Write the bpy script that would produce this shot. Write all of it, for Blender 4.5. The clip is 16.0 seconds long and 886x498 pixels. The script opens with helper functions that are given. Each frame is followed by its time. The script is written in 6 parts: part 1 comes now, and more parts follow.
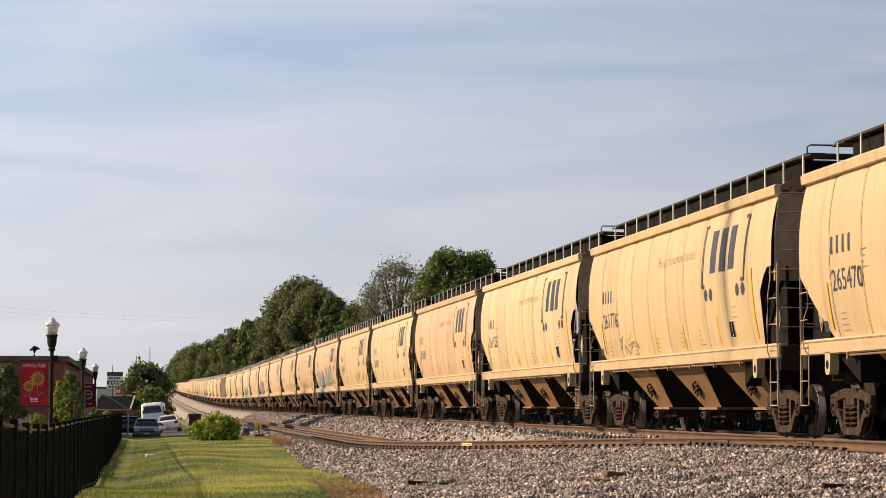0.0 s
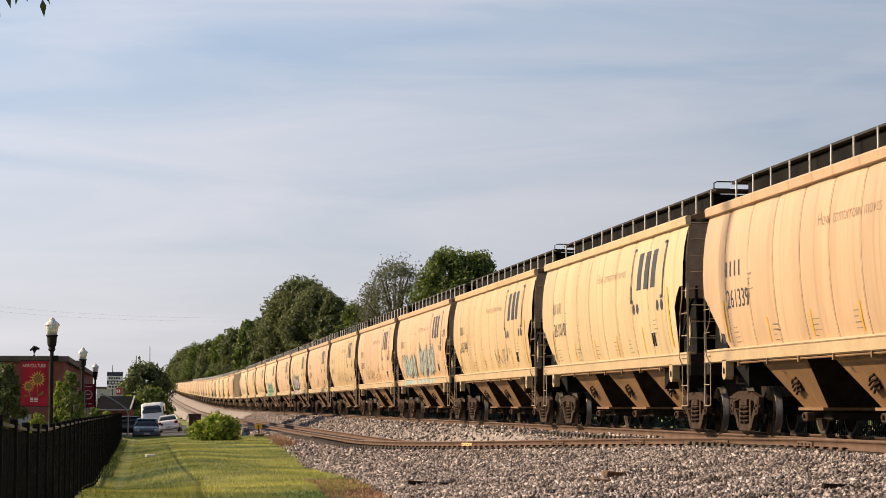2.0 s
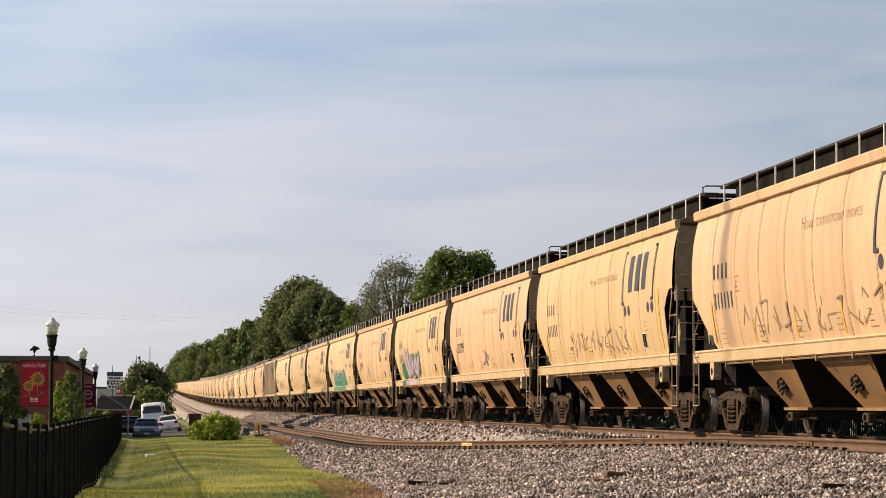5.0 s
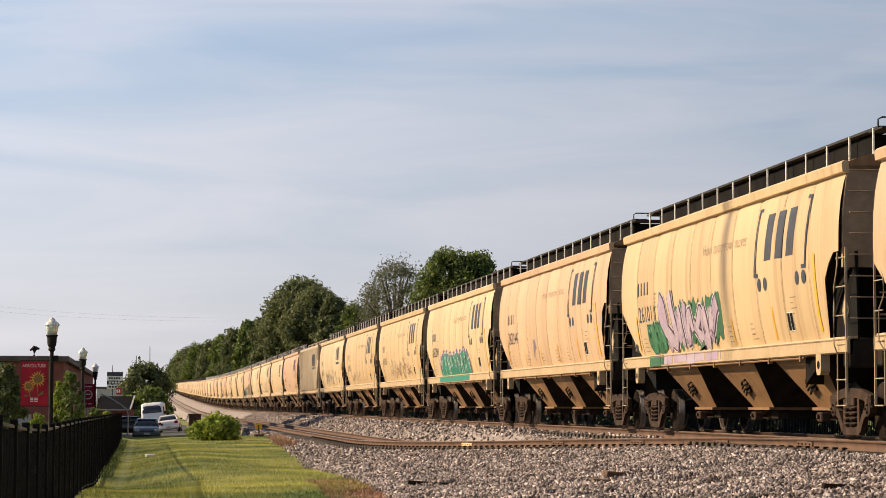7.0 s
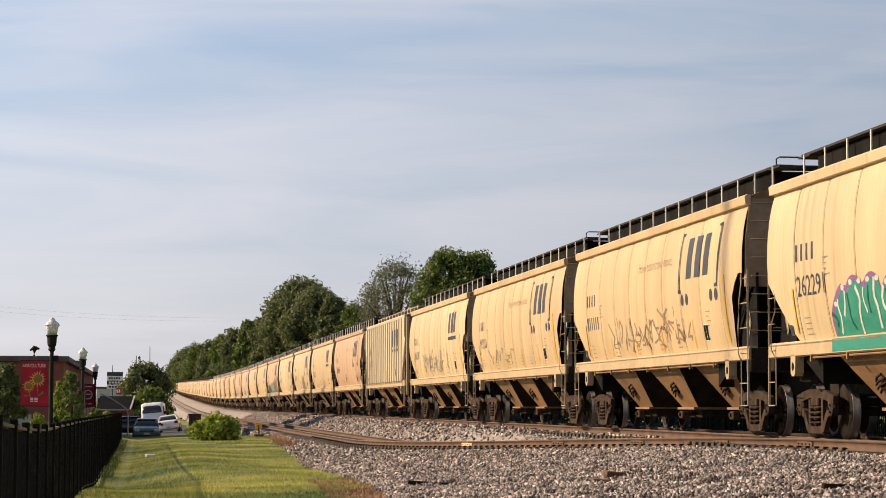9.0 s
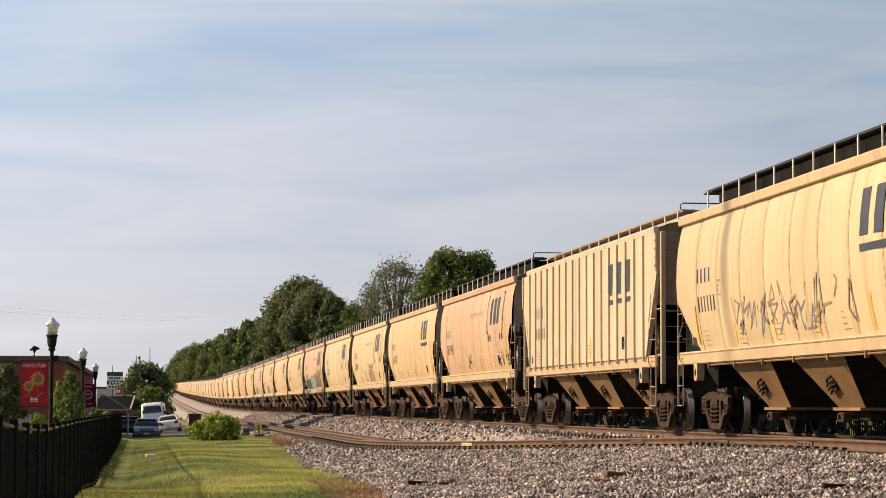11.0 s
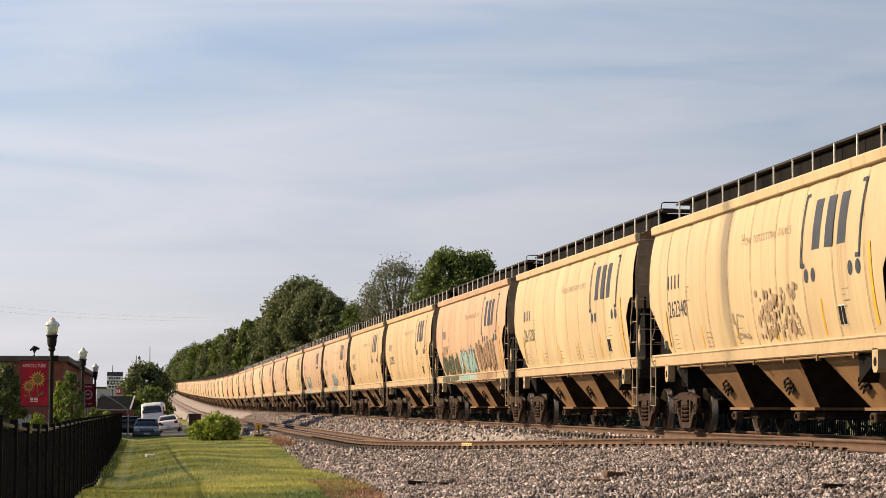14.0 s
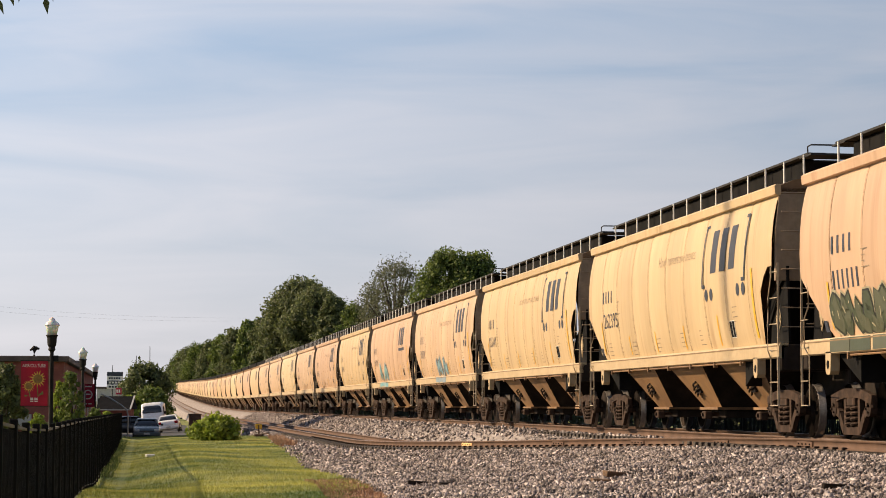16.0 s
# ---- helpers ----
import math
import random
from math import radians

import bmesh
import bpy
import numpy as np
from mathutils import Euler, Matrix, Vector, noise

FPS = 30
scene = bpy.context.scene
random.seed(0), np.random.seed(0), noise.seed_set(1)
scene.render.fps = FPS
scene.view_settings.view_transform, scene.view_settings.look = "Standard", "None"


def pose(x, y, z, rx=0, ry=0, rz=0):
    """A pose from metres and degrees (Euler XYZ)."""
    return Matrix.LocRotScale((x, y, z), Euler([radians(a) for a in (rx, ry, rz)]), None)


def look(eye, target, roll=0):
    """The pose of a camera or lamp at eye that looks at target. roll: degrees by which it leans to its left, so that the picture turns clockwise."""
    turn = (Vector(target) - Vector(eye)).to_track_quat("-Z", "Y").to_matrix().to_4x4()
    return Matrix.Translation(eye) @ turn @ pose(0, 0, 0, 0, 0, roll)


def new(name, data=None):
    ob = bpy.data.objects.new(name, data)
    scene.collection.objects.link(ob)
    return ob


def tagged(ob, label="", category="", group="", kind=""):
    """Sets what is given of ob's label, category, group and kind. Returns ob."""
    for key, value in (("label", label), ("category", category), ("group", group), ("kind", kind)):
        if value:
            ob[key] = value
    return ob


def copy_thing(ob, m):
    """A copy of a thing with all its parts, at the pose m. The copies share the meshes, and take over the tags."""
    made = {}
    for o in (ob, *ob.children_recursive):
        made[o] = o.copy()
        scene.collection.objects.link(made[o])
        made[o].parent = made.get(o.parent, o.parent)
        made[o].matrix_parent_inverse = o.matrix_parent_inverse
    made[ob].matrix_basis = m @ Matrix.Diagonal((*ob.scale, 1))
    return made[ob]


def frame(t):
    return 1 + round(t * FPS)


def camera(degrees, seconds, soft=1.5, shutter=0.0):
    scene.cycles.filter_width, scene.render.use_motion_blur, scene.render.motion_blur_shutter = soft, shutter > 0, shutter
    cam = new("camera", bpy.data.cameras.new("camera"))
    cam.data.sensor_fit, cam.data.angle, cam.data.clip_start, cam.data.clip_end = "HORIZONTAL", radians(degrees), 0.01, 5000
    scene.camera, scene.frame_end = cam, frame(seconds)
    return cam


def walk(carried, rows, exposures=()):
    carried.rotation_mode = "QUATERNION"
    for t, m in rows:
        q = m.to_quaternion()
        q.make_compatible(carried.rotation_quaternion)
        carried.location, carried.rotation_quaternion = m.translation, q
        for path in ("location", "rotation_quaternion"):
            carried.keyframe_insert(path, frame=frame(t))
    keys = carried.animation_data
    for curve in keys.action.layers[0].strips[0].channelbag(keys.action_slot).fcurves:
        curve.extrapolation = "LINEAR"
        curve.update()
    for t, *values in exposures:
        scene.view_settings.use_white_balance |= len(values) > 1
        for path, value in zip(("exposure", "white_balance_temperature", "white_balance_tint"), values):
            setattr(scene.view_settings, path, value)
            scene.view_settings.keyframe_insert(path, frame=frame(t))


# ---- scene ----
cam = camera(22.0, 16.0, soft=0.9, shutter=0.0)
EYE = (0.0, 0.0, 0.52)
TILT = 3.95
walk(cam, [(0.0, pose(*EYE, 90 + TILT, -0.16, 0)), (16.0, pose(*EYE, 90 + TILT, -0.16, 0))])

# ---- light ----
SUN_TO = Vector((-0.93, 0.20, 0.54)).normalized()
sun_data = bpy.data.lights.new("sun", "SUN")
sun_data.energy, sun_data.angle, sun_data.color = 5.0, radians(1.3), (1.0, 0.765, 0.505)
sun = new("sun", sun_data)
sun.matrix_world = look((0, 0, 60), Vector((0, 0, 60)) - SUN_TO)

world = bpy.data.worlds.new("sky")
scene.world = world
world.use_nodes = True


def build_sky():
    nt = world.node_tree
    nt.nodes.clear()
    N, K = nt.nodes.new, nt.links.new
    out = N("ShaderNodeOutputWorld")
    bg = N("ShaderNodeBackground")
    sky = N("ShaderNodeTexSky")
    sky.sky_type, sky.sun_disc = "NISHITA", False
    sky.sun_elevation = math.asin(SUN_TO.z)
    sky.sun_rotation = math.atan2(SUN_TO.x, SUN_TO.y)
    sky.dust_density, sky.air_density = 2.0, 1.0
    gen = N("ShaderNodeTexCoord")
    sep = N("ShaderNodeSeparateXYZ")
    K(gen.outputs["Generated"], sep.inputs[0])
    # streaks of high cloud: long across, thin upwards
    mp = N("ShaderNodeMapping")
    mp.inputs["Scale"].default_value = (5.0, 5.0, 38.0)
    mp.inputs["Rotation"].default_value = (0.0, 0.06, 0.0)
    K(gen.outputs["Generated"], mp.inputs[0])
    n1 = N("ShaderNodeTexNoise")
    n1.inputs["Scale"].default_value, n1.inputs["Detail"].default_value = 1.0, 6.0
    n1.inputs["Distortion"].default_value = 0.6
    n1.inputs["Roughness"].default_value = 0.5
    K(mp.outputs[0], n1.inputs[0])
    r1 = N("ShaderNodeValToRGB")
    r1.color_ramp.elements[0].position, r1.color_ramp.elements[1].position = 0.30, 0.76
    K(n1.outputs["Fac"], r1.inputs[0])
    base = N("ShaderNodeMix")
    base.data_type = "RGBA"
    # haze: the clear part of the sky pales towards the horizon
    hz = N("ShaderNodeMapRange")
    hz.inputs["From Min"].default_value, hz.inputs["From Max"].default_value = 0.0, 0.165
    K(sep.outputs["Z"], hz.inputs["Value"])
    K(hz.outputs[0], base.inputs[0])
    base.inputs[6].default_value = (5.28, 5.22, 5.6, 1)
    base.inputs[7].default_value = (3.1, 4.1, 5.65, 1)
    # deeper blue overhead
    hi = N("ShaderNodeMapRange")
    hi.inputs["From Min"].default_value, hi.inputs["From Max"].default_value = 0.2, 0.75
    K(sep.outputs["Z"], hi.inputs["Value"])
    deep = N("ShaderNodeMix")
    deep.data_type = "RGBA"
    K(hi.outputs[0], deep.inputs[0])
    K(base.outputs[2], deep.inputs[6])
    deep.inputs[7].default_value = (0.8, 1.3, 2.4, 1)
    mixn = N("ShaderNodeMix")
    mixn.data_type = "RGBA"
    mixn.inputs[0].default_value = 0.8
    K(sky.outputs[0], mixn.inputs[6])
    K(deep.outputs[2], mixn.inputs[7])
    cl = N("ShaderNodeMix")
    cl.data_type = "RGBA"
    amount = N("ShaderNodeMath")
    amount.operation = "MULTIPLY"
    amount.inputs[1].default_value = 0.55
    thin = N("ShaderNodeMapRange")
    thin.inputs["From Min"].default_value, thin.inputs["From Max"].default_value = 0.25, 0.7
    thin.inputs["To Min"].default_value, thin.inputs["To Max"].default_value = 1.0, 0.25
    K(sep.outputs["Z"], thin.inputs["Value"])
    veil = N("ShaderNodeMath")
    veil.operation = "MULTIPLY"
    K(thin.outputs[0], veil.inputs[0])
    K(r1.outputs[0], veil.inputs[1])
    K(veil.outputs[0], amount.inputs[0])
    K(amount.outputs[0], cl.inputs[0])
    K(mixn.outputs[2], cl.inputs[6])
    cl.inputs[7].default_value = (6.6, 6.25, 6.45, 1)
    K(cl.outputs[2], bg.inputs[0])
    bg.inputs[1].default_value = 0.105
    # brighter towards the sun's side
    side = N("ShaderNodeMapRange")
    side.inputs["From Min"].default_value, side.inputs["From Max"].default_value = -0.25, 0.25
    side.inputs["To Min"].default_value, side.inputs["To Max"].default_value = 0.0965, 0.0648
    K(sep.outputs["X"], side.inputs["Value"])
    K(side.outputs[0], bg.inputs[1])
    K(bg.outputs[0], out.inputs[0])


build_sky()
scene.view_settings.exposure = 0.6

# ---- the line of the track ----
TH = radians(7.44)
D = 12.27
SPEED, SLOWING = 23.75, 0.008


def grade(s):
    """Height of the main line's rail: level, then rising in the distance."""
    if s < 230:
        return 0.0
    if s < 430:
        return 2.2e-5 * (s - 230) ** 2
    return 0.88 + 0.0088 * (s - 430)


def bend(s):
    return 0.0 if s < 450 else 3.0 * ((s - 450) / 590.0) ** 2


def smooth(u):
    u = min(1.0, max(0.0, u))
    return u * u * (3 - 2 * u)


def at(s, lat, z=0.0):
    """World place of a point s metres along the line and lat metres to the right of the eye."""
    lat = lat + bend(s)
    return Vector((-s * math.sin(TH) + lat * math.cos(TH), s * math.cos(TH) + lat * math.sin(TH), z))


def siding_lat(s):
    return D - 4.3 * smooth((s - 38) / 44)


def siding_z(s):
    return grade(s) - 0.64 * smooth((s - 34) / 46)


def along(x, y):
    return (-x * math.sin(TH) + y * math.cos(TH), x * math.cos(TH) + y * math.sin(TH))


# ---- materials ----
PALED = {"tan_paint", "weathered_tan_paint", "sill_paint", "ballast_stone", "gravel_bed", "pale_gravel", "rusty_rail", "rusty_cast_steel", "wheel_steel", "end_panel_paint", "rusty_seam", "spray_paint", "white_trim", "galvanised_walkway"}


def material(name, c1, c2, rough=0.8, metal=0.0, scale=3.0, fine=40.0, bump=0.2, dist=0.01, dark=None, amount=0.4, spread=0.0, stretch=(1, 1, 1), rnd=0.0, streak=False, spec=0.5):
    if name in PALED:
        c1, c2 = tuple(v * 0.68 for v in c1), tuple(v * 0.68 for v in c2)
    m = bpy.data.materials.new(name)
    m.use_nodes = True
    nt = m.node_tree
    N, K = nt.nodes.new, nt.links.new
    b = nt.nodes["Principled BSDF"]
    b.inputs["Metallic"].default_value = metal
    b.inputs["Specular IOR Level"].default_value = spec
    tc = N("ShaderNodeTexCoord")
    mp = N("ShaderNodeMapping")
    mp.inputs["Scale"].default_value = stretch
    K(tc.outputs["Object"], mp.inputs[0])
    vec = mp.outputs[0]
    info = N("ShaderNodeObjectInfo")
    if rnd:
        add = N("ShaderNodeVectorMath")
        add.operation = "ADD"
        sc = N("ShaderNodeMath")
        sc.operation = "MULTIPLY"
        sc.inputs[1].default_value = 53.0
        K(info.outputs["Random"], sc.inputs[0])
        K(mp.outputs[0], add.inputs[0])
        K(sc.outputs[0], add.inputs[1])
        vec = add.outputs[0]
    big = N("ShaderNodeTexNoise")
    big.inputs["Scale"].default_value, big.inputs["Detail"].default_value = scale, 5.0
    K(vec, big.inputs[0])
    small = N("ShaderNodeTexNoise")
    small.inputs["Scale"].default_value, small.inputs["Detail"].default_value = fine, 3.0
    K(vec, small.inputs[0])
    ramp = N("ShaderNodeValToRGB")
    ramp.color_ramp.elements[0].position, ramp.color_ramp.elements[1].position = 0.35, 0.68
    ramp.color_ramp.elements[0].color, ramp.color_ramp.elements[1].color = (*c1, 1), (*c2, 1)
    K(big.outputs["Fac"], ramp.inputs[0])
    mix = N("ShaderNodeMix")
    mix.data_type = "RGBA"
    mix.blend_type = "MULTIPLY"
    mix.inputs[0].default_value = amount
    K(ramp.outputs[0], mix.inputs[6])
    gr = N("ShaderNodeValToRGB")
    gr.color_ramp.elements[0].position, gr.color_ramp.elements[1].position = 0.3, 0.7
    d = dark or (0.35, 0.33, 0.3)
    gr.color_ramp.elements[0].color, gr.color_ramp.elements[1].color = (*d, 1), (1, 1, 1, 1)
    K(small.outputs["Fac"], gr.inputs[0])
    K(gr.outputs[0], mix.inputs[7])
    col = mix.outputs[2]
    if streak:
        # soot and rust run down in narrow streaks
        sm = N("ShaderNodeMapping")
        sm.inputs["Scale"].default_value = (1.7, 1.0, 0.10)
        K(vec, sm.inputs[0])
        sn = N("ShaderNodeTexNoise")
        sn.inputs["Scale"].default_value, sn.inputs["Detail"].default_value = 1.6, 4.0
        K(sm.outputs[0], sn.inputs[0])
        sr = N("ShaderNodeValToRGB")
        sr.color_ramp.elements[0].position, sr.color_ramp.elements[1].position = 0.56, 0.76
        sr.color_ramp.elements[0].color, sr.color_ramp.elements[1].color = (1, 1, 1, 1), (0.55, 0.42, 0.32, 1)
        K(sn.outputs["Fac"], sr.inputs[0])
        sx = N("ShaderNodeMix")
        sx.data_type, sx.blend_type = "RGBA", "MULTIPLY"
        sx.inputs[0].default_value = 0.52
        K(col, sx.inputs[6])
        K(sr.outputs[0], sx.inputs[7])
        col = sx.outputs[2]
    if spread or rnd:
        hsv = N("ShaderNodeHueSaturation")
        rng = N("ShaderNodeMapRange")
        w = spread or rnd
        rng.inputs["To Min"].default_value, rng.inputs["To Max"].default_value = 1 - w, 1 + w
        if spread:
            geo = N("ShaderNodeNewGeometry")
            K(geo.outputs["Random Per Island"], rng.inputs["Value"])
        else:
            K(info.outputs["Random"], rng.inputs["Value"])
        K(rng.outputs[0], hsv.inputs["Value"])
        K(col, hsv.inputs["Color"])
        col = hsv.outputs[0]
    K(col, b.inputs["Base Color"])
    rr = N("ShaderNodeMapRange")
    rr.inputs["To Min"].default_value, rr.inputs["To Max"].default_value = max(0.02, rough - 0.12), min(1.0, rough + 0.12)
    K(small.outputs["Fac"], rr.inputs["Value"])
    K(rr.outputs[0], b.inputs["Roughness"])
    if bump:
        bp = N("ShaderNodeBump")
        bp.inputs["Strength"].default_value, bp.inputs["Distance"].default_value = bump, dist
        K(small.outputs["Fac"], bp.inputs["Height"])
        K(bp.outputs[0], b.inputs["Normal"])
    return m


M = {}
TINTS = ((0.735, 0.55, 0.315), (0.765, 0.605, 0.365), (0.75, 0.53, 0.335), (0.70, 0.475, 0.305), (0.72, 0.61, 0.43))
for i_, c_ in enumerate(TINTS):
    M["paint%d" % i_] = material("tan_paint", tuple(v * 0.9 for v in c_), tuple(v * 1.08 for v in c_), 0.55, 0, 0.55, 5.0, 0.08, 0.004, (0.74, 0.62, 0.5), 0.4, rnd=0.03, stretch=(1.6, 1, 0.22), streak=True)
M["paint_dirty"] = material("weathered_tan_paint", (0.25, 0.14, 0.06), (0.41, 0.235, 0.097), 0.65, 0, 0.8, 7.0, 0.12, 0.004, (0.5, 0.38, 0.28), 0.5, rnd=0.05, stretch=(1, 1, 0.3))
M["sill"] = material("sill_paint", (0.60, 0.45, 0.26), (0.70, 0.54, 0.32), 0.6, 0, 1.0, 9, 0.06, 0.003, (0.6, 0.48, 0.36), 0.35)
M["ladder"] = material("worn_ladder_paint", (0.24, 0.18, 0.115), (0.46, 0.37, 0.25), 0.6, 0, 1.0, 9, 0.06, 0.003, (0.5, 0.4, 0.3), 0.35)
# grimy steel parts; also the shade colour on the hoppers' end faces
M["grime_and_shade"] = material("grimy_steel", (0.014, 0.011, 0.009), (0.035, 0.025, 0.019), 0.9, 0, 3, 30, 0.3, 0.004, spec=0.15)
M["truck"] = material("rusty_cast_steel", (0.045, 0.028, 0.02), (0.11, 0.067, 0.046), 0.9, 0, 5, 40, 0.3, 0.004, spec=0.2)
M["wheel"] = material("wheel_steel", (0.015, 0.010, 0.008), (0.052, 0.032, 0.021), 0.85, 0.0, 5, 40, 0.2, 0.003, spec=0.2)
M["tread"] = material("polished_tread", (0.12, 0.105, 0.095), (0.2, 0.18, 0.165), 0.45, 0.6, 5, 40, 0.05, 0.003)
# darker tan for the car ends, with their shade in the colour
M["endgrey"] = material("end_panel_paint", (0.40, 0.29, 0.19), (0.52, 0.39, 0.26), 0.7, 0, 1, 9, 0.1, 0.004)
# rust of the weld seams; also the painted shadow line on the sill
M["seam"] = material("rusty_seam", (0.26, 0.16, 0.08), (0.45, 0.31, 0.17), 0.8, 0, 2.0, 20, 0.0)
M["post"] = material("cream_post_paint", (0.82, 0.80, 0.74), (0.88, 0.86, 0.80), 0.5, 0, 3, 30, 0.05, 0.002)
# black paint; also used where an opening lies in shade
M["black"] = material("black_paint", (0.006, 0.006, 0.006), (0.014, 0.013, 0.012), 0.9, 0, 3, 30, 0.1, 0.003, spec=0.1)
M["navy"] = material("dark_blue_lettering", (0.022, 0.028, 0.045), (0.035, 0.042, 0.065), 0.6, 0, 4, 30, 0.0)
M["walkway"] = material("galvanised_walkway", (0.02, 0.018, 0.017), (0.04, 0.036, 0.033), 0.75, 0.2, 4, 30, 0.2, 0.003)
M["rail"] = material("rusty_rail", (0.125, 0.066, 0.038), (0.20, 0.11, 0.067), 0.85, 0.1, 2, 30, 0.2, 0.003)
M["railhead"] = material("rail_head", (0.24, 0.165, 0.12), (0.33, 0.25, 0.20), 0.45, 0.6, 2, 30, 0.1, 0.002)
M["tie"] = material("creosote_tie", (0.035, 0.027, 0.021), (0.08, 0.062, 0.048), 0.9, 0, 4, 25, 0.5, 0.01, stretch=(1, 6, 6))
M["gravelpale"] = material("pale_gravel", (0.42, 0.36, 0.335), (0.66, 0.585, 0.55), 0.95, 0, 1.5, 14, 1.0, 0.06, (0.3, 0.27, 0.24), 0.7)
# gravel below the near stones, darkened for the shade in their gaps
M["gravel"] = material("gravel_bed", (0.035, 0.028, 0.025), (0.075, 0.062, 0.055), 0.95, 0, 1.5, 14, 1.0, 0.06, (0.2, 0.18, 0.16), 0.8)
M["stone"] = material("ballast_stone", (0.14, 0.112, 0.106), (0.71, 0.615, 0.59), 0.9, 0, 3, 30, 0.3, 0.005, spread=0.72)
M["grassland"] = material("grass_ground", (0.075, 0.12, 0.025), (0.34, 0.335, 0.075), 0.95, 0, 0.3, 6, 1.0, 0.05, (0.45, 0.45, 0.35), 0.6)
M["soil"] = material("bare_soil", (0.22, 0.125, 0.08), (0.38, 0.24, 0.17), 0.95, 0, 1.2, 18, 0.8, 0.03, (0.6, 0.5, 0.4), 0.5)
M["asphalt"] = material("asphalt", (0.045, 0.045, 0.047), (0.065, 0.064, 0.063), 0.9, 0, 0.6, 25, 0.4, 0.01)


def leafy(m, share=0.35):
    """Lets part of the light through, as leaves do."""
    nt = m.node_tree
    b, out = nt.nodes["Principled BSDF"], nt.nodes["Material Output"]
    tr, mx = nt.nodes.new("ShaderNodeBsdfTranslucent"), nt.nodes.new("ShaderNodeMixShader")
    nt.links.new(b.inputs["Base Color"].links[0].from_socket, tr.inputs["Color"])
    mx.inputs[0].default_value = share
    nt.links.new(b.outputs[0], mx.inputs[1])
    nt.links.new(tr.outputs[0], mx.inputs[2])
    nt.links.new(mx.outputs[0], out.inputs["Surface"])
    return m


# ---- helpers of this scene ----
def finish(bm, name, material_, parent=None, smooth_=False):
    me = bpy.data.meshes.new(name)
    bmesh.ops.recalc_face_normals(bm, faces=bm.faces[:])
    bm.to_mesh(me)
    bm.free()
    if smooth_:
        me.shade_smooth()
    for m in material_ if isinstance(material_, (list, tuple)) else [material_]:
        me.materials.append(m)
    ob = new(name, me)
    if parent:
        ob.parent = parent
    return ob


def part(name, bm, material_, parent, label="", smooth_=False):
    ob = finish(bm, name, material_, parent, smooth_)
    return tagged(ob, label)


def again(ob, m, parent=None):
    """Another piece on the same mesh."""
    o = new(ob.name.split(".")[0], ob.data)
    o.parent = parent or ob.parent
    o.matrix_basis = m
    return o


def box(bm, x0, x1, y0, y1, z0, z1, bev=0.0, mi=0):
    vs = [bm.verts.new((x, y, z)) for x in (x0, x1) for y in (y0, y1) for z in (z0, z1)]
    fs = [bm.faces.new([vs[i] for i in q]) for q in ((0, 1, 3, 2), (4, 6, 7, 5), (0, 4, 5, 1), (2, 3, 7, 6), (0, 2, 6, 4), (1, 5, 7, 3))]
    for f in fs:
        f.material_index = mi
    if bev:
        es = list({e for f in fs for e in f.edges})
        bmesh.ops.bevel(bm, geom=es, offset=bev, segments=1, affect="EDGES")
    return vs


def tube(bm, pts, r, n=6, mi=0, cap=True):
    """A round bar through the points; r is one radius or one for each point."""
    pts = [Vector(p) for p in pts]
    rs = r if isinstance(r, (list, tuple)) else [r] * len(pts)
    rings = []
    for i, p in enumerate(pts):
        d = (pts[min(i + 1, len(pts) - 1)] - pts[max(i - 1, 0)]).normalized()
        a = d.orthogonal().normalized() if abs(d.z) > 0.99 else d.cross(Vector((0, 0, 1))).normalized()
        b = d.cross(a)
        rings.append([bm.verts.new(p + (a * math.cos(k * math.tau / n) + b * math.sin(k * math.tau / n)) * rs[i]) for k in range(n)])
    for u, v in zip(rings, rings[1:]):
        for k in range(n):
            f = bm.faces.new((u[k], u[(k + 1) % n], v[(k + 1) % n], v[k]))
            f.material_index = mi
    if cap:
        for ring in (rings[0][::-1], rings[-1]):
            bm.faces.new(ring).material_index = mi


def lathe(bm, profile, axis="z", n=24, centre=(0, 0, 0), mi=0):
    """Turns (radius, height) pairs round an axis."""
    c = Vector(centre)
    rings = []
    for r, h in profile:
        ring = []
        for k in range(n):
            a = k * math.tau / n
            p = (r * math.cos(a), r * math.sin(a), h)
            if axis == "y":
                p = (p[0], p[2], p[1])
            elif axis == "x":
                p = (p[2], p[0], p[1])
            ring.append(bm.verts.new(c + Vector(p)))
        rings.append(ring)
    for u, v in zip(rings, rings[1:]):
        for k in range(n):
            bm.faces.new((u[k], u[(k + 1) % n], v[(k + 1) % n], v[k])).material_index = mi
    for ring in (rings[0][::-1], rings[-1]):
        bm.faces.new(ring).material_index = mi


def prism(bm, outline, y0, y1, axis="y", mi=0):
    """A flat outline given depth: (x, z) pairs along y, or (y, z) pairs along x."""
    def pt(a, b, c):
        return (a, c, b) if axis == "y" else (c, a, b)
    lo = [bm.verts.new(pt(a, b, y0)) for a, b in outline]
    hi = [bm.verts.new(pt(a, b, y1)) for a, b in outline]
    n = len(outline)
    fs = [bm.faces.new(lo), bm.faces.new(hi[::-1])]
    fs += [bm.faces.new((lo[i], lo[(i + 1) % n], hi[(i + 1) % n], hi[i])) for i in range(n)]
    for f in fs:
        f.material_index = mi
    return fs


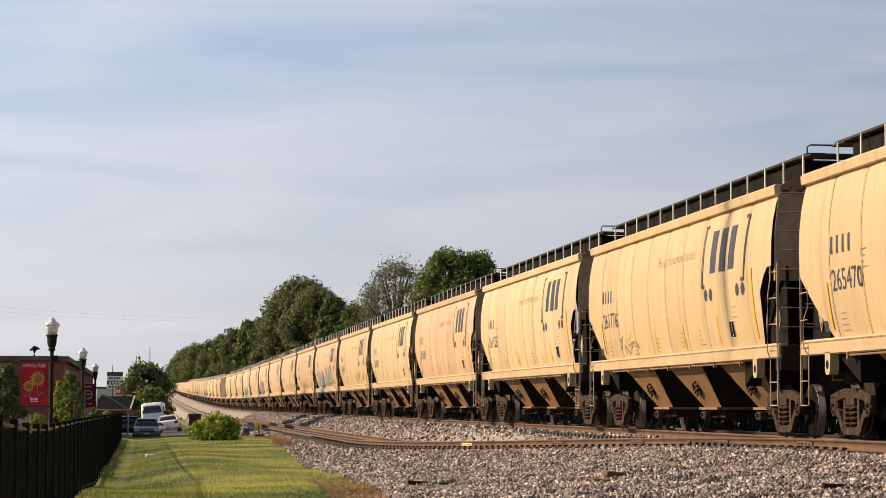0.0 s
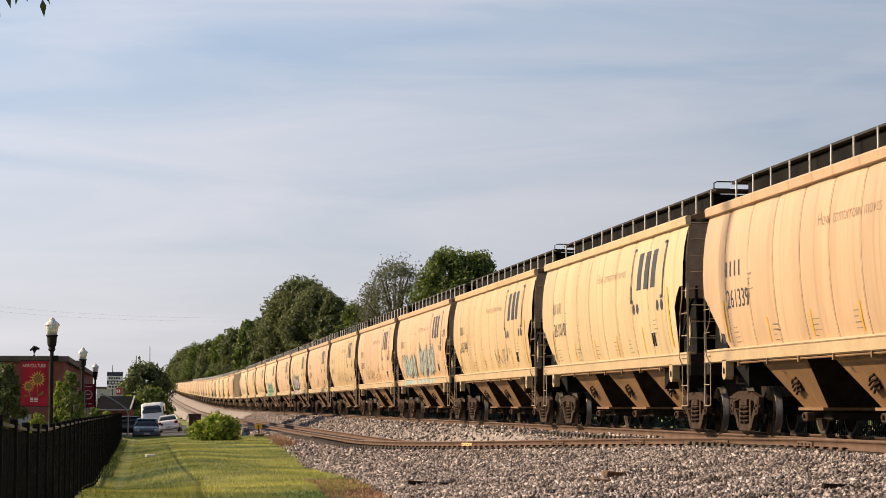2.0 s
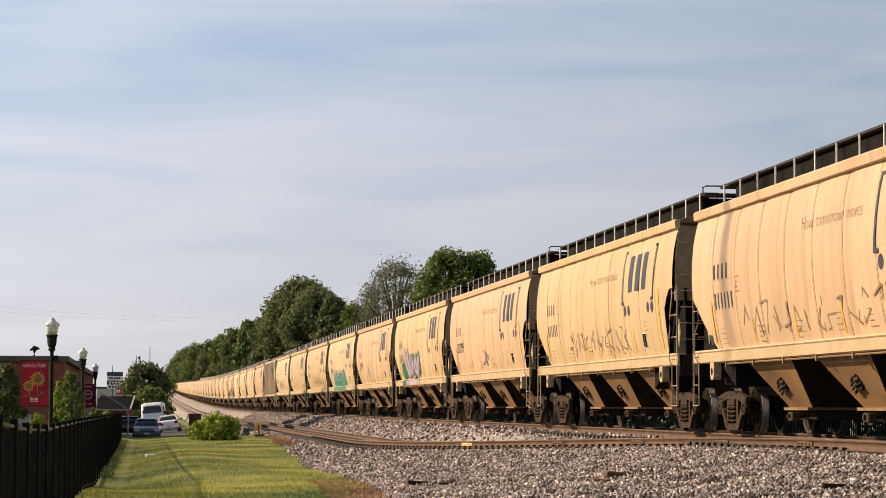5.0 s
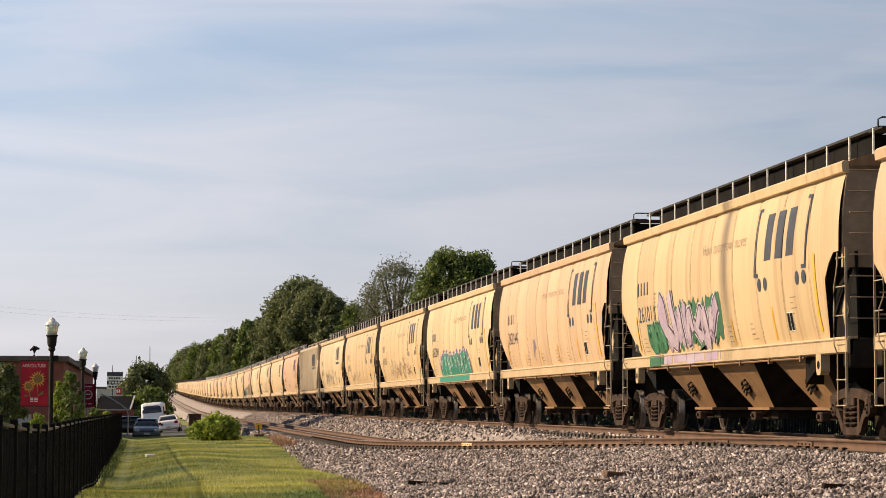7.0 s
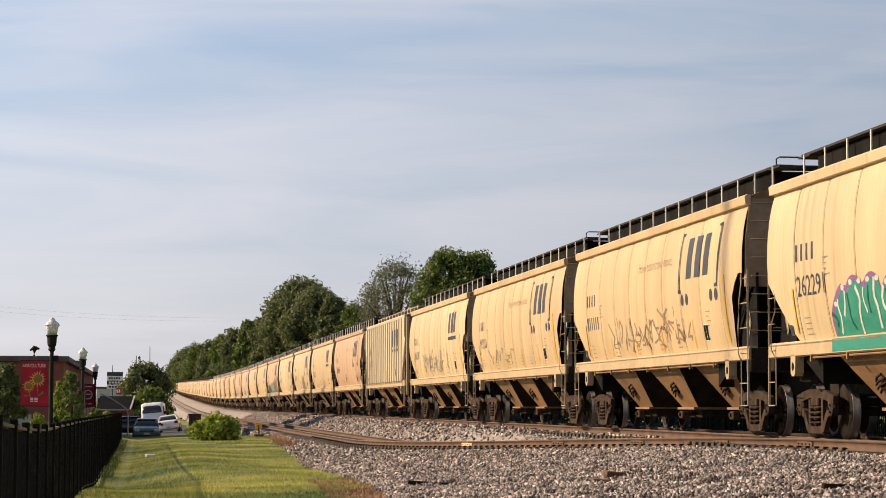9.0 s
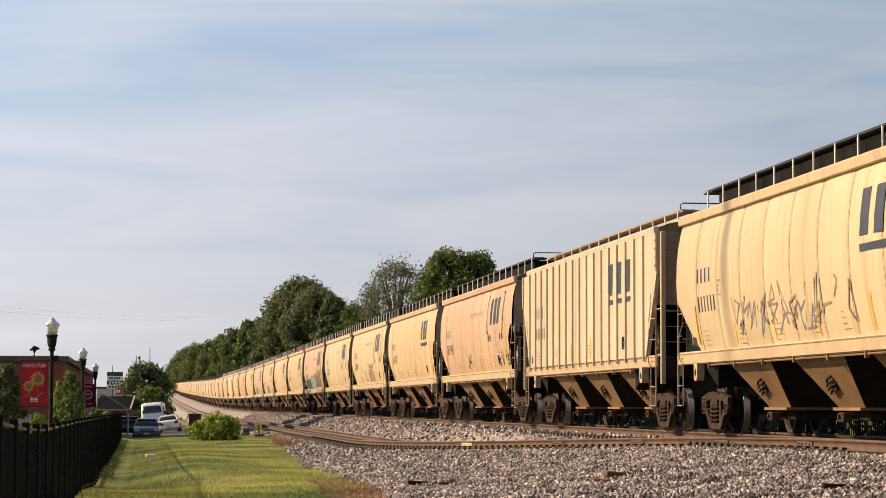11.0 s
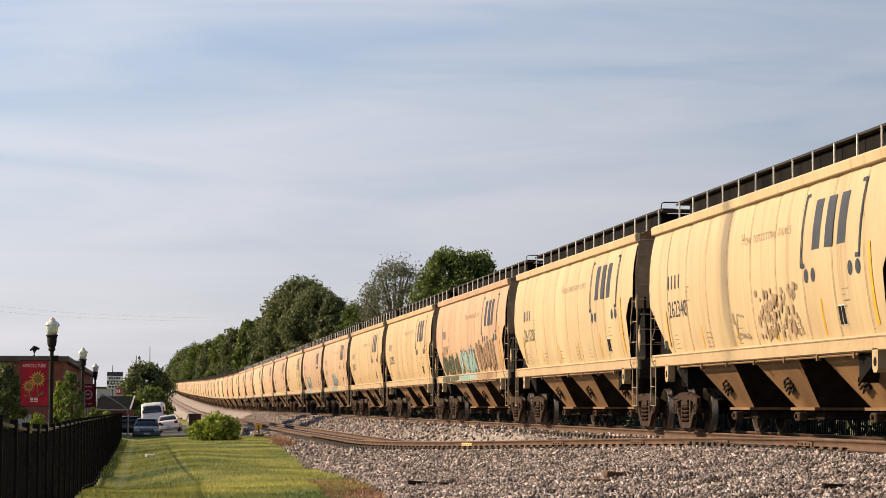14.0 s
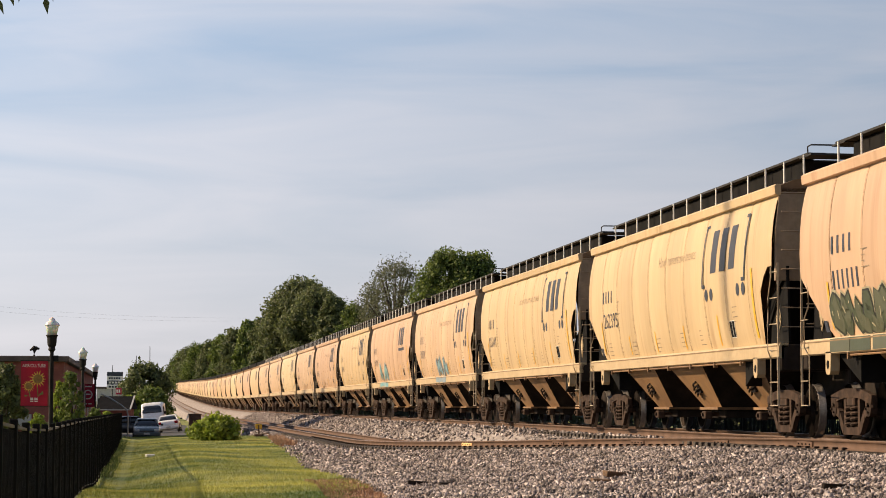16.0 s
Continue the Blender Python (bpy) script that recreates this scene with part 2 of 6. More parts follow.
def mesh_from(name, co, faces, material_, kind=""):
    me = bpy.data.meshes.new(name)
    co, faces = np.asarray(co, dtype=np.float32), np.asarray(faces, dtype=np.int32)
    k = faces.shape[1]
    me.vertices.add(len(co))
    me.vertices.foreach_set("co", co.ravel())
    me.loops.add(faces.size)
    me.loops.foreach_set("vertex_index", faces.ravel())
    me.polygons.add(len(faces))
    me.polygons.foreach_set("loop_start", np.arange(0, faces.size, k, dtype=np.int32))
    me.update(calc_edges=True)
    me.validate()
    for m in material_ if isinstance(material_, (list, tuple)) else [material_]:
        me.materials.append(m)
    ob = new(name, me)
    return tagged(ob, kind=kind)

# ---- ground ----
def lerp(a, b, u):
    return a + (b - a) * u


def knots(x, table):
    if x <= table[0][0]:
        return table[0][1]
    for (a, va), (b, vb) in zip(table, table[1:]):
        if x <= b:
            return lerp(va, vb, (x - a) / (b - a))
    return table[-1][1]


def toe_lat(s):
    """Where the gravel bank ends in the grass."""
    return knots(s, ((0, 3.0), (33, 4.0), (44, 4.5), (60, 4.4), (108, 6.0), (200, 6.0)))


def lawn_z(s, lat):
    z = knots(s, ((0, -0.95), (30, -0.9), (45, -1.0), (90, -1.0), (112, -0.95), (122, -1.15), (135, -1.62), (200, -1.72)))
    if 36 < s < 118:
        z -= 0.22 * max(0.0, 1 - abs(lat + 0.5) / 1.7) * min(1.0, (s - 36) / 12, (118 - s) / 10)
    return z + 0.11 * noise.noise(Vector((s * 0.09, lat * 0.38, 0))) + (0.5 * grade(s) if s > 230 else 0)


def ground_z(s, lat):
    g = grade(s)
    edge = siding_lat(s) - 1.75
    bed = siding_z(s) - knots(s, ((44, 0.23), (52, 0.29), (70, 0.32)))
    toe = toe_lat(s)
    if lat <= toe:
        return lawn_z(s, lat)
    if lat < edge:
        return lerp(lawn_z(s, toe), bed, ((lat - toe) / (edge - toe)) ** 0.9) + ((0.055 * noise.noise(Vector((s * 0.55, lat * 0.7, 3.0))) + 0.05 * noise.noise(Vector((s * 1.3, lat * 1.5, 9.0)))) * min(1.0, (edge - lat) * 1.5) if 20 < s < 90 else 0.0)
    sl = siding_lat(s)
    if lat <= D + 1.9:
        lo, hi = (sl + 1.0, D - 1.5) if D - sl > 2.6 else (sl - 0.5, max(sl - 0.3, D - 1.0))
        return lerp(bed, g - 0.19, min(1.0, max(0.0, (lat - lo) / max(0.02, hi - lo))))
    return max(g - 0.2 - (lat - D - 1.9) * 0.55, g * 0.9 - 0.9)


def build_ground():
    ss = [-3000, -1200, -400, -150, -60] + [float(v) for v in np.arange(-20, 24, 4)] + [float(v) for v in np.arange(24, 120, 1.0)]
    ss += [float(v) for v in np.arange(120, 260, 5)] + [float(v) for v in np.arange(260, 1500, 25)] + [1800, 2400, 3200, 4500]
    ls = [-3000, -1200, -500, -200, -100, -50, -30, -20, -14, -10] + [float(v) for v in np.arange(-7, 16.01, 0.35)] + [18, 21, 25, 32, 45, 70, 120, 250, 600, 1500, 3000]
    co, kinds = [], []
    for s in ss:
        for la in ls:
            co.append(at(s, la, ground_z(s, la)) if s < 1500 else at(1500, 0, 0) + (at(s, la) - at(1500, 0)) * Vector((1, 1, 0)) + Vector((0, 0, ground_z(1500, la))))
    n = len(ls)
    faces = [(i * n + j, i * n + j + 1, (i + 1) * n + j + 1, (i + 1) * n + j) for i in range(len(ss) - 1) for j in range(n - 1)]
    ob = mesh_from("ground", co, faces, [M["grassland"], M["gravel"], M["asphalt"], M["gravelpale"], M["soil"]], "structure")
    idx = np.zeros(len(faces), dtype=np.int32)
    k = 0
    for i in range(len(ss) - 1):
        for j in range(n - 1):
            s, la = (ss[i] + ss[i + 1]) / 2, (ls[j] + ls[j + 1]) / 2
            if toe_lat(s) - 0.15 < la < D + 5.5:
                # only the bed under the near stones carries the painted gap shade
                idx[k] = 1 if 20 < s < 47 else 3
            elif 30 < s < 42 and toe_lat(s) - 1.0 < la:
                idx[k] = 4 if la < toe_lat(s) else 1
            elif 128 < s < 260 and -26 < la < 4.6:
                idx[k] = 2
            k += 1
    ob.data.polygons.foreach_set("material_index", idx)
    ob.data.shade_smooth()
    tagged(ob, "grassy ground with a pale gravel bank along the track", "ground")
    return ob


build_ground()

# ---- rails and ties ----
RAIL = [(-0.07, -0.172), (0.07, -0.172), (0.07, -0.16), (0.012, -0.145), (0.009, -0.045), (0.036, -0.036), (0.036, -0.006), (0.028, 0.0), (-0.028, 0.0), (-0.036, -0.006), (-0.036, -0.036), (-0.009, -0.045), (-0.012, -0.145), (-0.07, -0.16)]


def sweep_rail(name, lat_of, z_of, s0, s1, parent):
    ss = []
    s = s0
    while s < s1:
        ss.append(s)
        s += 1.5 if s < 130 else (6 if s < 300 else 25)
    ss.append(s1)
    co, fa, mi = [], [], []
    n = len(RAIL)
    for s in ss:
        for a, b in RAIL:
            co.append(at(s, lat_of(s) + a, z_of(s) + b))
    for i in range(len(ss) - 1):
        for k in range(n):
            fa.append((i * n + k, i * n + (k + 1) % n, (i + 1) * n + (k + 1) % n, (i + 1) * n + k))
            mi.append(1 if k in (6, 7, 8) else 0)
    ob = mesh_from(name, co, fa, [M["rail"], M["railhead"]])
    ob.data.polygons.foreach_set("material_index", np.array(mi, dtype=np.int32))
    bm = bmesh.new()
    bm.from_mesh(ob.data)
    bmesh.ops.recalc_face_normals(bm, faces=bm.faces[:])
    bm.to_mesh(ob.data)
    bm.free()
    ob.parent = parent
    return ob


G = 0.753
main_track = tagged(new("main_track"), "main line track of rusty steel rails on dark wooden ties", "railway track", kind="structure")
sweep_rail("rail", lambda s: D - G, grade, 12, 1500, main_track)
sweep_rail("rail", lambda s: D + G, grade, 12, 1500, main_track)
siding = tagged(new("siding_track"), "lower siding track of rusty rails that joins the main line", "railway track", kind="structure")
sweep_rail("rail", lambda s: siding_lat(s) - G - 0.16 * smooth((60 - s) / 15), siding_z, 12, 900, siding)
sweep_rail("rail", lambda s: siding_lat(s) + G, siding_z, 56, 900, siding)


def tie_mesh():
    bm = bmesh.new()
    box(bm, -0.115, 0.115, -1.3, 1.3, -0.36, -0.172, 0.012)
    return finish(bm, "tie", M["tie"], main_track)


# ---- the train ----
PROF = [(1.40, 1.60), (1.47, 1.85), (1.53, 2.2), (1.575, 2.6), (1.595, 3.0), (1.585, 3.4), (1.55, 3.75), (1.49, 4.05), (1.44, 4.20)]


def side_y(z):
    return knots(z, [(b, a) for a, b in PROF])


PANELS = 10
BODY = 8.15
LONG = 8.55


def truck_pieces(car):
    """The two trucks under a car, each with its side frames, springs, axles and wheels."""
    proto = []
    for sx in (-7.07, 7.07):
        t = new("truck")
        t.parent = car
        t.location = (sx, 0, 0)
        proto.append(t)
    bm = bmesh.new()
    # frame with two triangular windows and a spring pocket, as bars of cast steel
    def bar(pts, w, y0, y1):
        for (ax, az), (bx, bz) in zip(pts, pts[1:]):
            dx, dz = bx - ax, bz - az
            ln = math.hypot(dx, dz)
            nx, nz = -dz / ln * w / 2, dx / ln * w / 2
            prism(bm, [(ax + nx, az + nz), (bx + nx, bz + nz), (bx - nx, bz - nz), (ax - nx, az - nz)], y0, y1)
    bar([(-1.05, 0.64), (-0.6, 0.72), (-0.3, 0.75), (0.3, 0.75), (0.6, 0.72), (1.05, 0.64)], 0.15, 1.0, 1.09)
    bar([(-0.95, 0.52), (-0.64, 0.40), (-0.42, 0.15), (0.42, 0.15), (0.64, 0.40), (0.95, 0.52)], 0.13, 1.0, 1.08)
    bar([(-0.36, 0.7), (-0.36, 0.2)], 0.11, 1.0, 1.07)
    bar([(0.36, 0.7), (0.36, 0.2)], 0.11, 1.0, 1.07)
    for s in (-1, 1):
        box(bm, s * 0.89 - 0.15, s * 0.89 + 0.15, 0.96, 1.10, 0.48, 0.70, 0.04)
    frame_ob = part("side_frame", bm, M["truck"], proto[0])
    bm = bmesh.new()
    for x in (-0.14, 0.14):
        pts = [(x + 0.10 * math.cos(a), 1.02 + 0.10 * math.sin(a), 0.23 + 0.34 * a / (math.tau * 4)) for a in np.arange(0, math.tau * 4 + 0.1, math.tau / 10)]
        tube(bm, pts, 0.026, 5)
    spring = part("spring_nest", bm, M["truck"], proto[0])
    bm = bmesh.new()
    box(bm, -0.2, 0.2, -1.1, 1.1, 0.54, 0.68, 0.02)
    bolster = part("bolster", bm, M["truck"], proto[0])
    bm = bmesh.new()
    lathe(bm, [(0.0, 1.10), (0.10, 1.10), (0.13, 1.09), (0.13, 0.98)], "y", 14)
    for a in range(3):
        lathe(bm, [(0.02, 1.125), (0.02, 1.09)], "y", 6, (0.065 * math.cos(a * 2.09), 0, 0.065 * math.sin(a * 2.09)))
    cap = part("bearing_cap", bm, M["truck"], proto[0])
    bm = bmesh.new()
    lathe(bm, [(0.06, -1.0), (0.07, -0.6), (0.08, 0.6), (0.06, 1.0)], "y", 12)
    axle = part("axle", bm, M["wheel"], proto[0])
    bm = bmesh.new()
    lathe(bm, [(0.10, 0.87), (0.13, 0.86), (0.15, 0.80), (0.36, 0.785), (0.395, 0.835), (0.452, 0.84)], "y", 32, mi=0)
    lathe(bm, [(0.452, 0.84), (0.457, 0.835), (0.459, 0.745), (0.485, 0.728), (0.485, 0.715), (0.40, 0.705), (0.36, 0.75), (0.14, 0.76), (0.1, 0.70)], "y", 32, mi=0)
    for f in bm.faces:
        c = f.calc_center_median()
        if math.hypot(c.x, c.z) > 0.44:
            f.material_index = 1
    wheel = part("wheel", bm, [M["wheel"], M["tread"]], proto[0], smooth_=True)
    flip = pose(0, 0, 0, 0, 0, 180)
    for i, t in enumerate(proto):
        if i:
            for o in (frame_ob, spring, bolster):
                again(o, Matrix(), t)
        for o in (frame_ob, spring):
            again(o, flip, t)
        for sx in (-0.89, 0.89):
            for fl in (False, True):
                m = pose(sx, 0, 0.457, 0, 0, 180 if fl else 0)
                if i == 0 and sx < 0 and not fl:
                    wheel.matrix_basis = m
                    cap.matrix_basis = pose(sx, 0, 0.50)
                    axle.matrix_basis = pose(sx, 0, 0.457)
                else:
                    again(wheel, m, t)
                    again(cap, pose(sx, 0, 0.50, 0, 0, 180 if fl else 0), t)
                    if not fl:
                        again(axle, m, t)


def build_body(car, style, paint):
    """Carbody parts; style: curved (smooth bulging sides) or ribbed (flat sides with posts)."""
    pw = 2 * BODY / PANELS
    if style == "curved":
        bm = bmesh.new()
        nu, nv = 6, 16
        grid = []
        for i in range(nu + 1):
            u = i / nu
            row = []
            for j in range(nv + 1):
                z = 1.60 + 2.6 * j / nv
                row.append(bm.verts.new(((u - 0.5) * (pw - 0.012), side_y(z) + 0.006 * (1 - (2 * u - 1) ** 4) - (0.012 if i in (0, nu) else 0), z)))
            grid.append(row)
        for i in range(nu):
            for j in range(nv):
                bm.faces.new((grid[i][j], grid[i + 1][j], grid[i + 1][j + 1], grid[i][j + 1]))
        panel = part("side_panel", bm, paint, car, smooth_=True)
        panel.matrix_basis = pose(-BODY + pw * 1.5, 0, 0)
        for k in range(2, PANELS - 1):
            again(panel, pose(-BODY + pw * (k + 0.5), 0, 0), car)
        # weld seams, faintly rusted
        bm = bmesh.new()
        prev = None
        for j in range(17):
            z = 1.62 + 2.56 * j / 16
            cur = [bm.verts.new((x, side_y(z) + 0.004, z)) for x in (-0.009, 0.009)]
            if prev:
                bm.faces.new((prev[0], prev[1], cur[1], cur[0]))
            prev = cur
        seam = part("weld_seam", bm, M["seam"], car)
        seam.matrix_basis = pose(-BODY + pw, 0, 0)
        for k in range(2, PANELS):
            again(seam, pose(-BODY + pw * k, 0, 0), car)
        # end panels with the lower corner cut away
        bm = bmesh.new()
        grid = []
        for i in range(nu + 1):
            u = i / nu
            lo = 1.60 + max(0.0, (u - 0.15) / 0.85) ** 1.0 * 1.05
            row = []
            for j in range(nv + 1):
                z = lo + (4.2 - lo) * j / nv
                row.append(bm.verts.new(((u - 0.5) * (pw - 0.012), side_y(z) - (0.01 if i == 0 else 0), z)))
            grid.append(row)
        for i in range(nu):
            for j in range(nv):
                bm.faces.new((grid[i][j], grid[i + 1][j], grid[i + 1][j + 1], grid[i][j + 1]))
        endp = part("end_side_panel", bm, paint, car, smooth_=True)
        endp.matrix_basis = pose(BODY - pw / 2, 0, 0)
        bm = bmesh.new()
        grid = []
        for i in range(nu + 1):
            u = i / nu
            lo = 1.60 if u < 0.5 else (2.55 if u < 0.6 else (2.8 if u < 0.8 else 2.95))
            row = []
            for j in range(nv + 1):
                z = lo + (4.2 - lo) * j / nv
                row.append(bm.verts.new(((0.5 - u) * (pw - 0.012), side_y(z) - (0.01 if i == 0 else 0), z)))
            grid.append(row)
        for i in range(nu):
            for j in range(nv):
                bm.faces.new((grid[i][j], grid[i + 1][j], grid[i + 1][j + 1], grid[i][j + 1]))
        part("end_side_panel", bm, paint, car, smooth_=True).matrix_basis = pose(-BODY + pw / 2, 0, 0)
    else:
        bm = bmesh.new()
        prism(bm, [(-LONG, 4.2), (LONG, 4.2), (LONG, 3.3), (LONG - 0.95, 1.6), (-LONG + 1.1, 1.6), (-LONG, 3.4)], 1.46, 1.555)
        part("side_panel", bm, paint, car)
        bm = bmesh.new()
        prism(bm, [(-0.03, 1.55), (-0.022, 1.598), (0.022, 1.598), (0.03, 1.55)], 0, 1, "y")
        for v in bm.verts:
            v.co = Vector((v.co.x, v.co.z, 1.50 + v.co.y * 2.72))
        rib = part("side_post", bm, paint, car)
        for k in range(17):
            x = -LONG + 1.25 + k * (2 * LONG - 2.4) / 16
            if k == 0:
                rib.matrix_basis = pose(x, 0, 0)
            else:
                again(rib, pose(x, 0, 0), car)
        # riveted edge strips, open corner posts and shallow end bays
        for e in (-1, 1):
            bm = bmesh.new()
            box(bm, e * LONG - 0.05, e * LONG + 0.05, 1.555, 1.60, 3.3 if e > 0 else 3.4, 4.2, 0.006)
            strip = part("edge_strip", bm, paint, car)
            for z in (3.5, 3.68, 3.86, 4.04):
                bm = bmesh.new()
                lathe(bm, [(0.02, 1.60), (0.014, 1.615)], "y", 6, (e * LONG, 0, z))
                part("rivet", bm, M["grime_and_shade"], strip)
            bm = bmesh.new()
            box(bm, e * 8.75 - 0.05, e * 8.75 + 0.05, 1.42, 1.52, 1.0, 4.22, 0.01)
            part("corner_post", bm, M["sill"], car)
        bm = bmesh.new()
        for z in (4.18, 3.4, 2.6, 1.62):
            tube(bm, [(-8.75, 1.47, z), (-8.1, 1.47, z)], 0.022, 5)
            tube(bm, [(8.1, 1.47, z), (8.75, 1.47, z)], 0.022, 5)
        part("corner_rungs", bm, M["sill"], car)
    # far side, in one sheet
    bm = bmesh.new()
    a = [bm.verts.new((-BODY, -y, z)) for y, z in PROF]
    b = [bm.verts.new((BODY, -y, z)) for y, z in PROF]
    for i in range(len(PROF) - 1):
        bm.faces.new((a[i], b[i], b[i + 1], a[i + 1]))
    part("far_side_sheet", bm, paint, car)
    # roof
    bm = bmesh.new()
    arc = [(1.46, 4.34), (1.2, 4.44), (0.7, 4.54), (0, 4.58), (-0.7, 4.54), (-1.2, 4.44), (-1.46, 4.34), (-1.44, 4.2), (1.44, 4.2)]
    prism(bm, arc, -BODY - 0.02, BODY + 0.02, "x")
    part("roof", bm, M["paint_dirty"], car)
    # eave rails
    bm = bmesh.new()
    prism(bm, [(1.43, 4.17), (1.53, 4.19), (1.545, 4.33), (1.50, 4.37), (1.43, 4.36)], -BODY - 0.05, BODY + 0.05, "x")
    e = part("eave_rail", bm, paint, car)
    again(e, pose(0, 0, 0, 0, 0, 180), car)
    # side sills with bottom flange
    bm = bmesh.new()
    prism(bm, [(1.36, 1.62), (1.50, 1.62), (1.53, 1.56), (1.53, 1.38), (1.50, 1.36), (1.44, 1.36), (1.44, 1.55), (1.36, 1.56)], -8.35, 8.35, "x")
    e = part("side_sill", bm, M["sill"], car)
    again(e, pose(0, 0, 0, 0, 0, 180), car)
    # dark line drawn for the shadow of the sill's top lip
    bm = bmesh.new()
    box(bm, -8.3, 8.3, 1.53, 1.538, 1.565, 1.585)
    part("sill_seam", bm, M["seam"], car)
    bm = bmesh.new()
    tube(bm, [(-5.9, 1.49, 1.33), (5.9, 1.49, 1.33)], 0.018, 6)
    for k in range(7):
        box(bm, -5.8 + k * 1.93, -5.74 + k * 1.93, 1.46, 1.53, 1.27, 1.37)
    part("sill_pipe", bm, M["paint_dirty"], car)
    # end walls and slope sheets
    # darker than the sides: shade on the ends is painted in
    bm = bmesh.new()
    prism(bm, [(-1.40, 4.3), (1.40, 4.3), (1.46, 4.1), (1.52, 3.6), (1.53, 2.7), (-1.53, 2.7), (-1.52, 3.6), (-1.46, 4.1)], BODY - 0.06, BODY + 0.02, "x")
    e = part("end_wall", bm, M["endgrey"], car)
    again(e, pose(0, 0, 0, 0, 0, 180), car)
    # black sheet stands for the shade inside the end opening
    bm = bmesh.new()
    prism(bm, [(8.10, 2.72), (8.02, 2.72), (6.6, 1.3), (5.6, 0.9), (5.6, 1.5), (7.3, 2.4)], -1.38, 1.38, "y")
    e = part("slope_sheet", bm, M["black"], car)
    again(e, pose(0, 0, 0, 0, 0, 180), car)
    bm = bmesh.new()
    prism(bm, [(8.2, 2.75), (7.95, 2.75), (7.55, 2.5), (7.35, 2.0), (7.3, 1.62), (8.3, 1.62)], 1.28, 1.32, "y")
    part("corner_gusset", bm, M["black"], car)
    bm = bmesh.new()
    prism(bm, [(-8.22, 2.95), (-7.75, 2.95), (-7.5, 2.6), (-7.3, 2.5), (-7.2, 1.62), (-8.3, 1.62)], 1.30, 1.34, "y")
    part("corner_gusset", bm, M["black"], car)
    # end sill, draft gear and coupler
    bm = bmesh.new()
    box(bm, 8.05, 8.35, -1.5, 1.5, 1.14, 1.6, 0.02)
    box(bm, 6.0, 8.45, -0.32, 0.32, 0.72, 1.3, 0.03)
    e = part("end_sill", bm, M["grime_and_shade"], car)
    again(e, pose(0, 0, 0, 0, 0, 180), car)
    bm = bmesh.new()
    box(bm, 8.4, 8.98, -0.09, 0.09, 0.8, 0.98, 0.03)
    prism(bm, [(-0.16, 0.72), (0.16, 0.72), (0.16, 1.02), (-0.16, 1.02)], 8.8, 9.0, "x")
    e = part("coupler", bm, M["grime_and_shade"], car)
    again(e, pose(0, 0, 0, 0, 0, 180), car)
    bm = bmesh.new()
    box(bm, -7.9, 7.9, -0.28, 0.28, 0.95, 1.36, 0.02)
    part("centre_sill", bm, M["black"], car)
    # jacking brackets on the sill
    bm = bmesh.new()
    prism(bm, [(6.68, 1.40), (6.70, 1.10), (6.76, 1.04), (6.90, 1.04), (6.96, 1.10), (6.96, 1.40)], 1.38, 1.53, "y")
    # flat black disc stands in for the shaded hole
    lathe(bm, [(0.07, 1.531), (0.07, 1.534)], "y", 12, (6.83, 0, 1.2), mi=1)
    e = part("jacking_bracket", bm, [M["sill"], M["black"]], car)
    bm = bmesh.new()
    prism(bm, [(-6.68, 1.40), (-6.70, 1.10), (-6.76, 1.04), (-6.90, 1.04), (-6.96, 1.10), (-6.96, 1.40)], 1.38, 1.53, "y")
    # shaded hole drawn as a black disc here too
    lathe(bm, [(0.07, 1.531), (0.07, 1.534)], "y", 12, (-6.83, 0, 1.2), mi=1)
    part("jacking_bracket", bm, [M["sill"], M["black"]], car)
    # three hoppers with their gates
    for cx in (-5.1, -0.9, 3.35):
        bm = bmesh.new()
        top = [(cx - 1.45, 1.42, 1.40), (cx + 1.45, 1.42, 1.40), (cx + 1.45, -1.42, 1.40), (cx - 1.45, -1.42, 1.40)]
        bot = [(cx - 0.70, 0.8, 0.52), (cx + 0.70, 0.8, 0.52), (cx + 0.70, -0.8, 0.52), (cx - 0.70, -0.8, 0.52)]
        tv, bv = [bm.verts.new(p) for p in top], [bm.verts.new(p) for p in bot]
        bm.faces.new(tv), bm.faces.new(bv[::-1])
        # end faces take the dark material: shade between hoppers put into colour
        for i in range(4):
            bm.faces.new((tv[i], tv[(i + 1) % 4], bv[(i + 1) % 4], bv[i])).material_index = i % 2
        h = part("hopper", bm, [M["paint_dirty"], M["grime_and_shade"]], car)
        bm = bmesh.new()
        box(bm, cx - 0.74, cx + 0.74, -0.9, 0.9, 0.47, 0.52)
        part("outlet_gate", bm, M["paint_dirty"], h)
        bm = bmesh.new()
        box(bm, cx - 0.6, cx + 0.6, -0.7, 0.7, 0.30, 0.47, 0.02)
        part("gate_frame", bm, M["grime_and_shade"], h)
        bm = bmesh.new()
        box(bm, cx - 0.18, cx + 0.1, 0.86, 1.02, 0.28, 0.44, 0.02)
        tube(bm, [(cx - 0.04, 0.7, 0.37), (cx - 0.04, 1.06, 0.37)], 0.04, 8)
        part("gate_crank", bm, M["truck"], h)
        bm = bmesh.new()
        for dx, dz, half in ((-0.02, 0.12, 0.16), (0.03, 0.06, 0.24), (0.06, 0.0, 0.26), (0.10, -0.06, 0.20)):
            y = 1.06 + 0.62 * dz / 0.88
            tube(bm, [(cx + 0.12 + dx - half, y + 0.03, 0.86 + dz + 0.05), (cx + 0.12 + dx, y + 0.05, 0.86 + dz), (cx + 0.12 + dx + half, y + 0.0, 0.86 + dz - 0.05)], 0.022, 5)
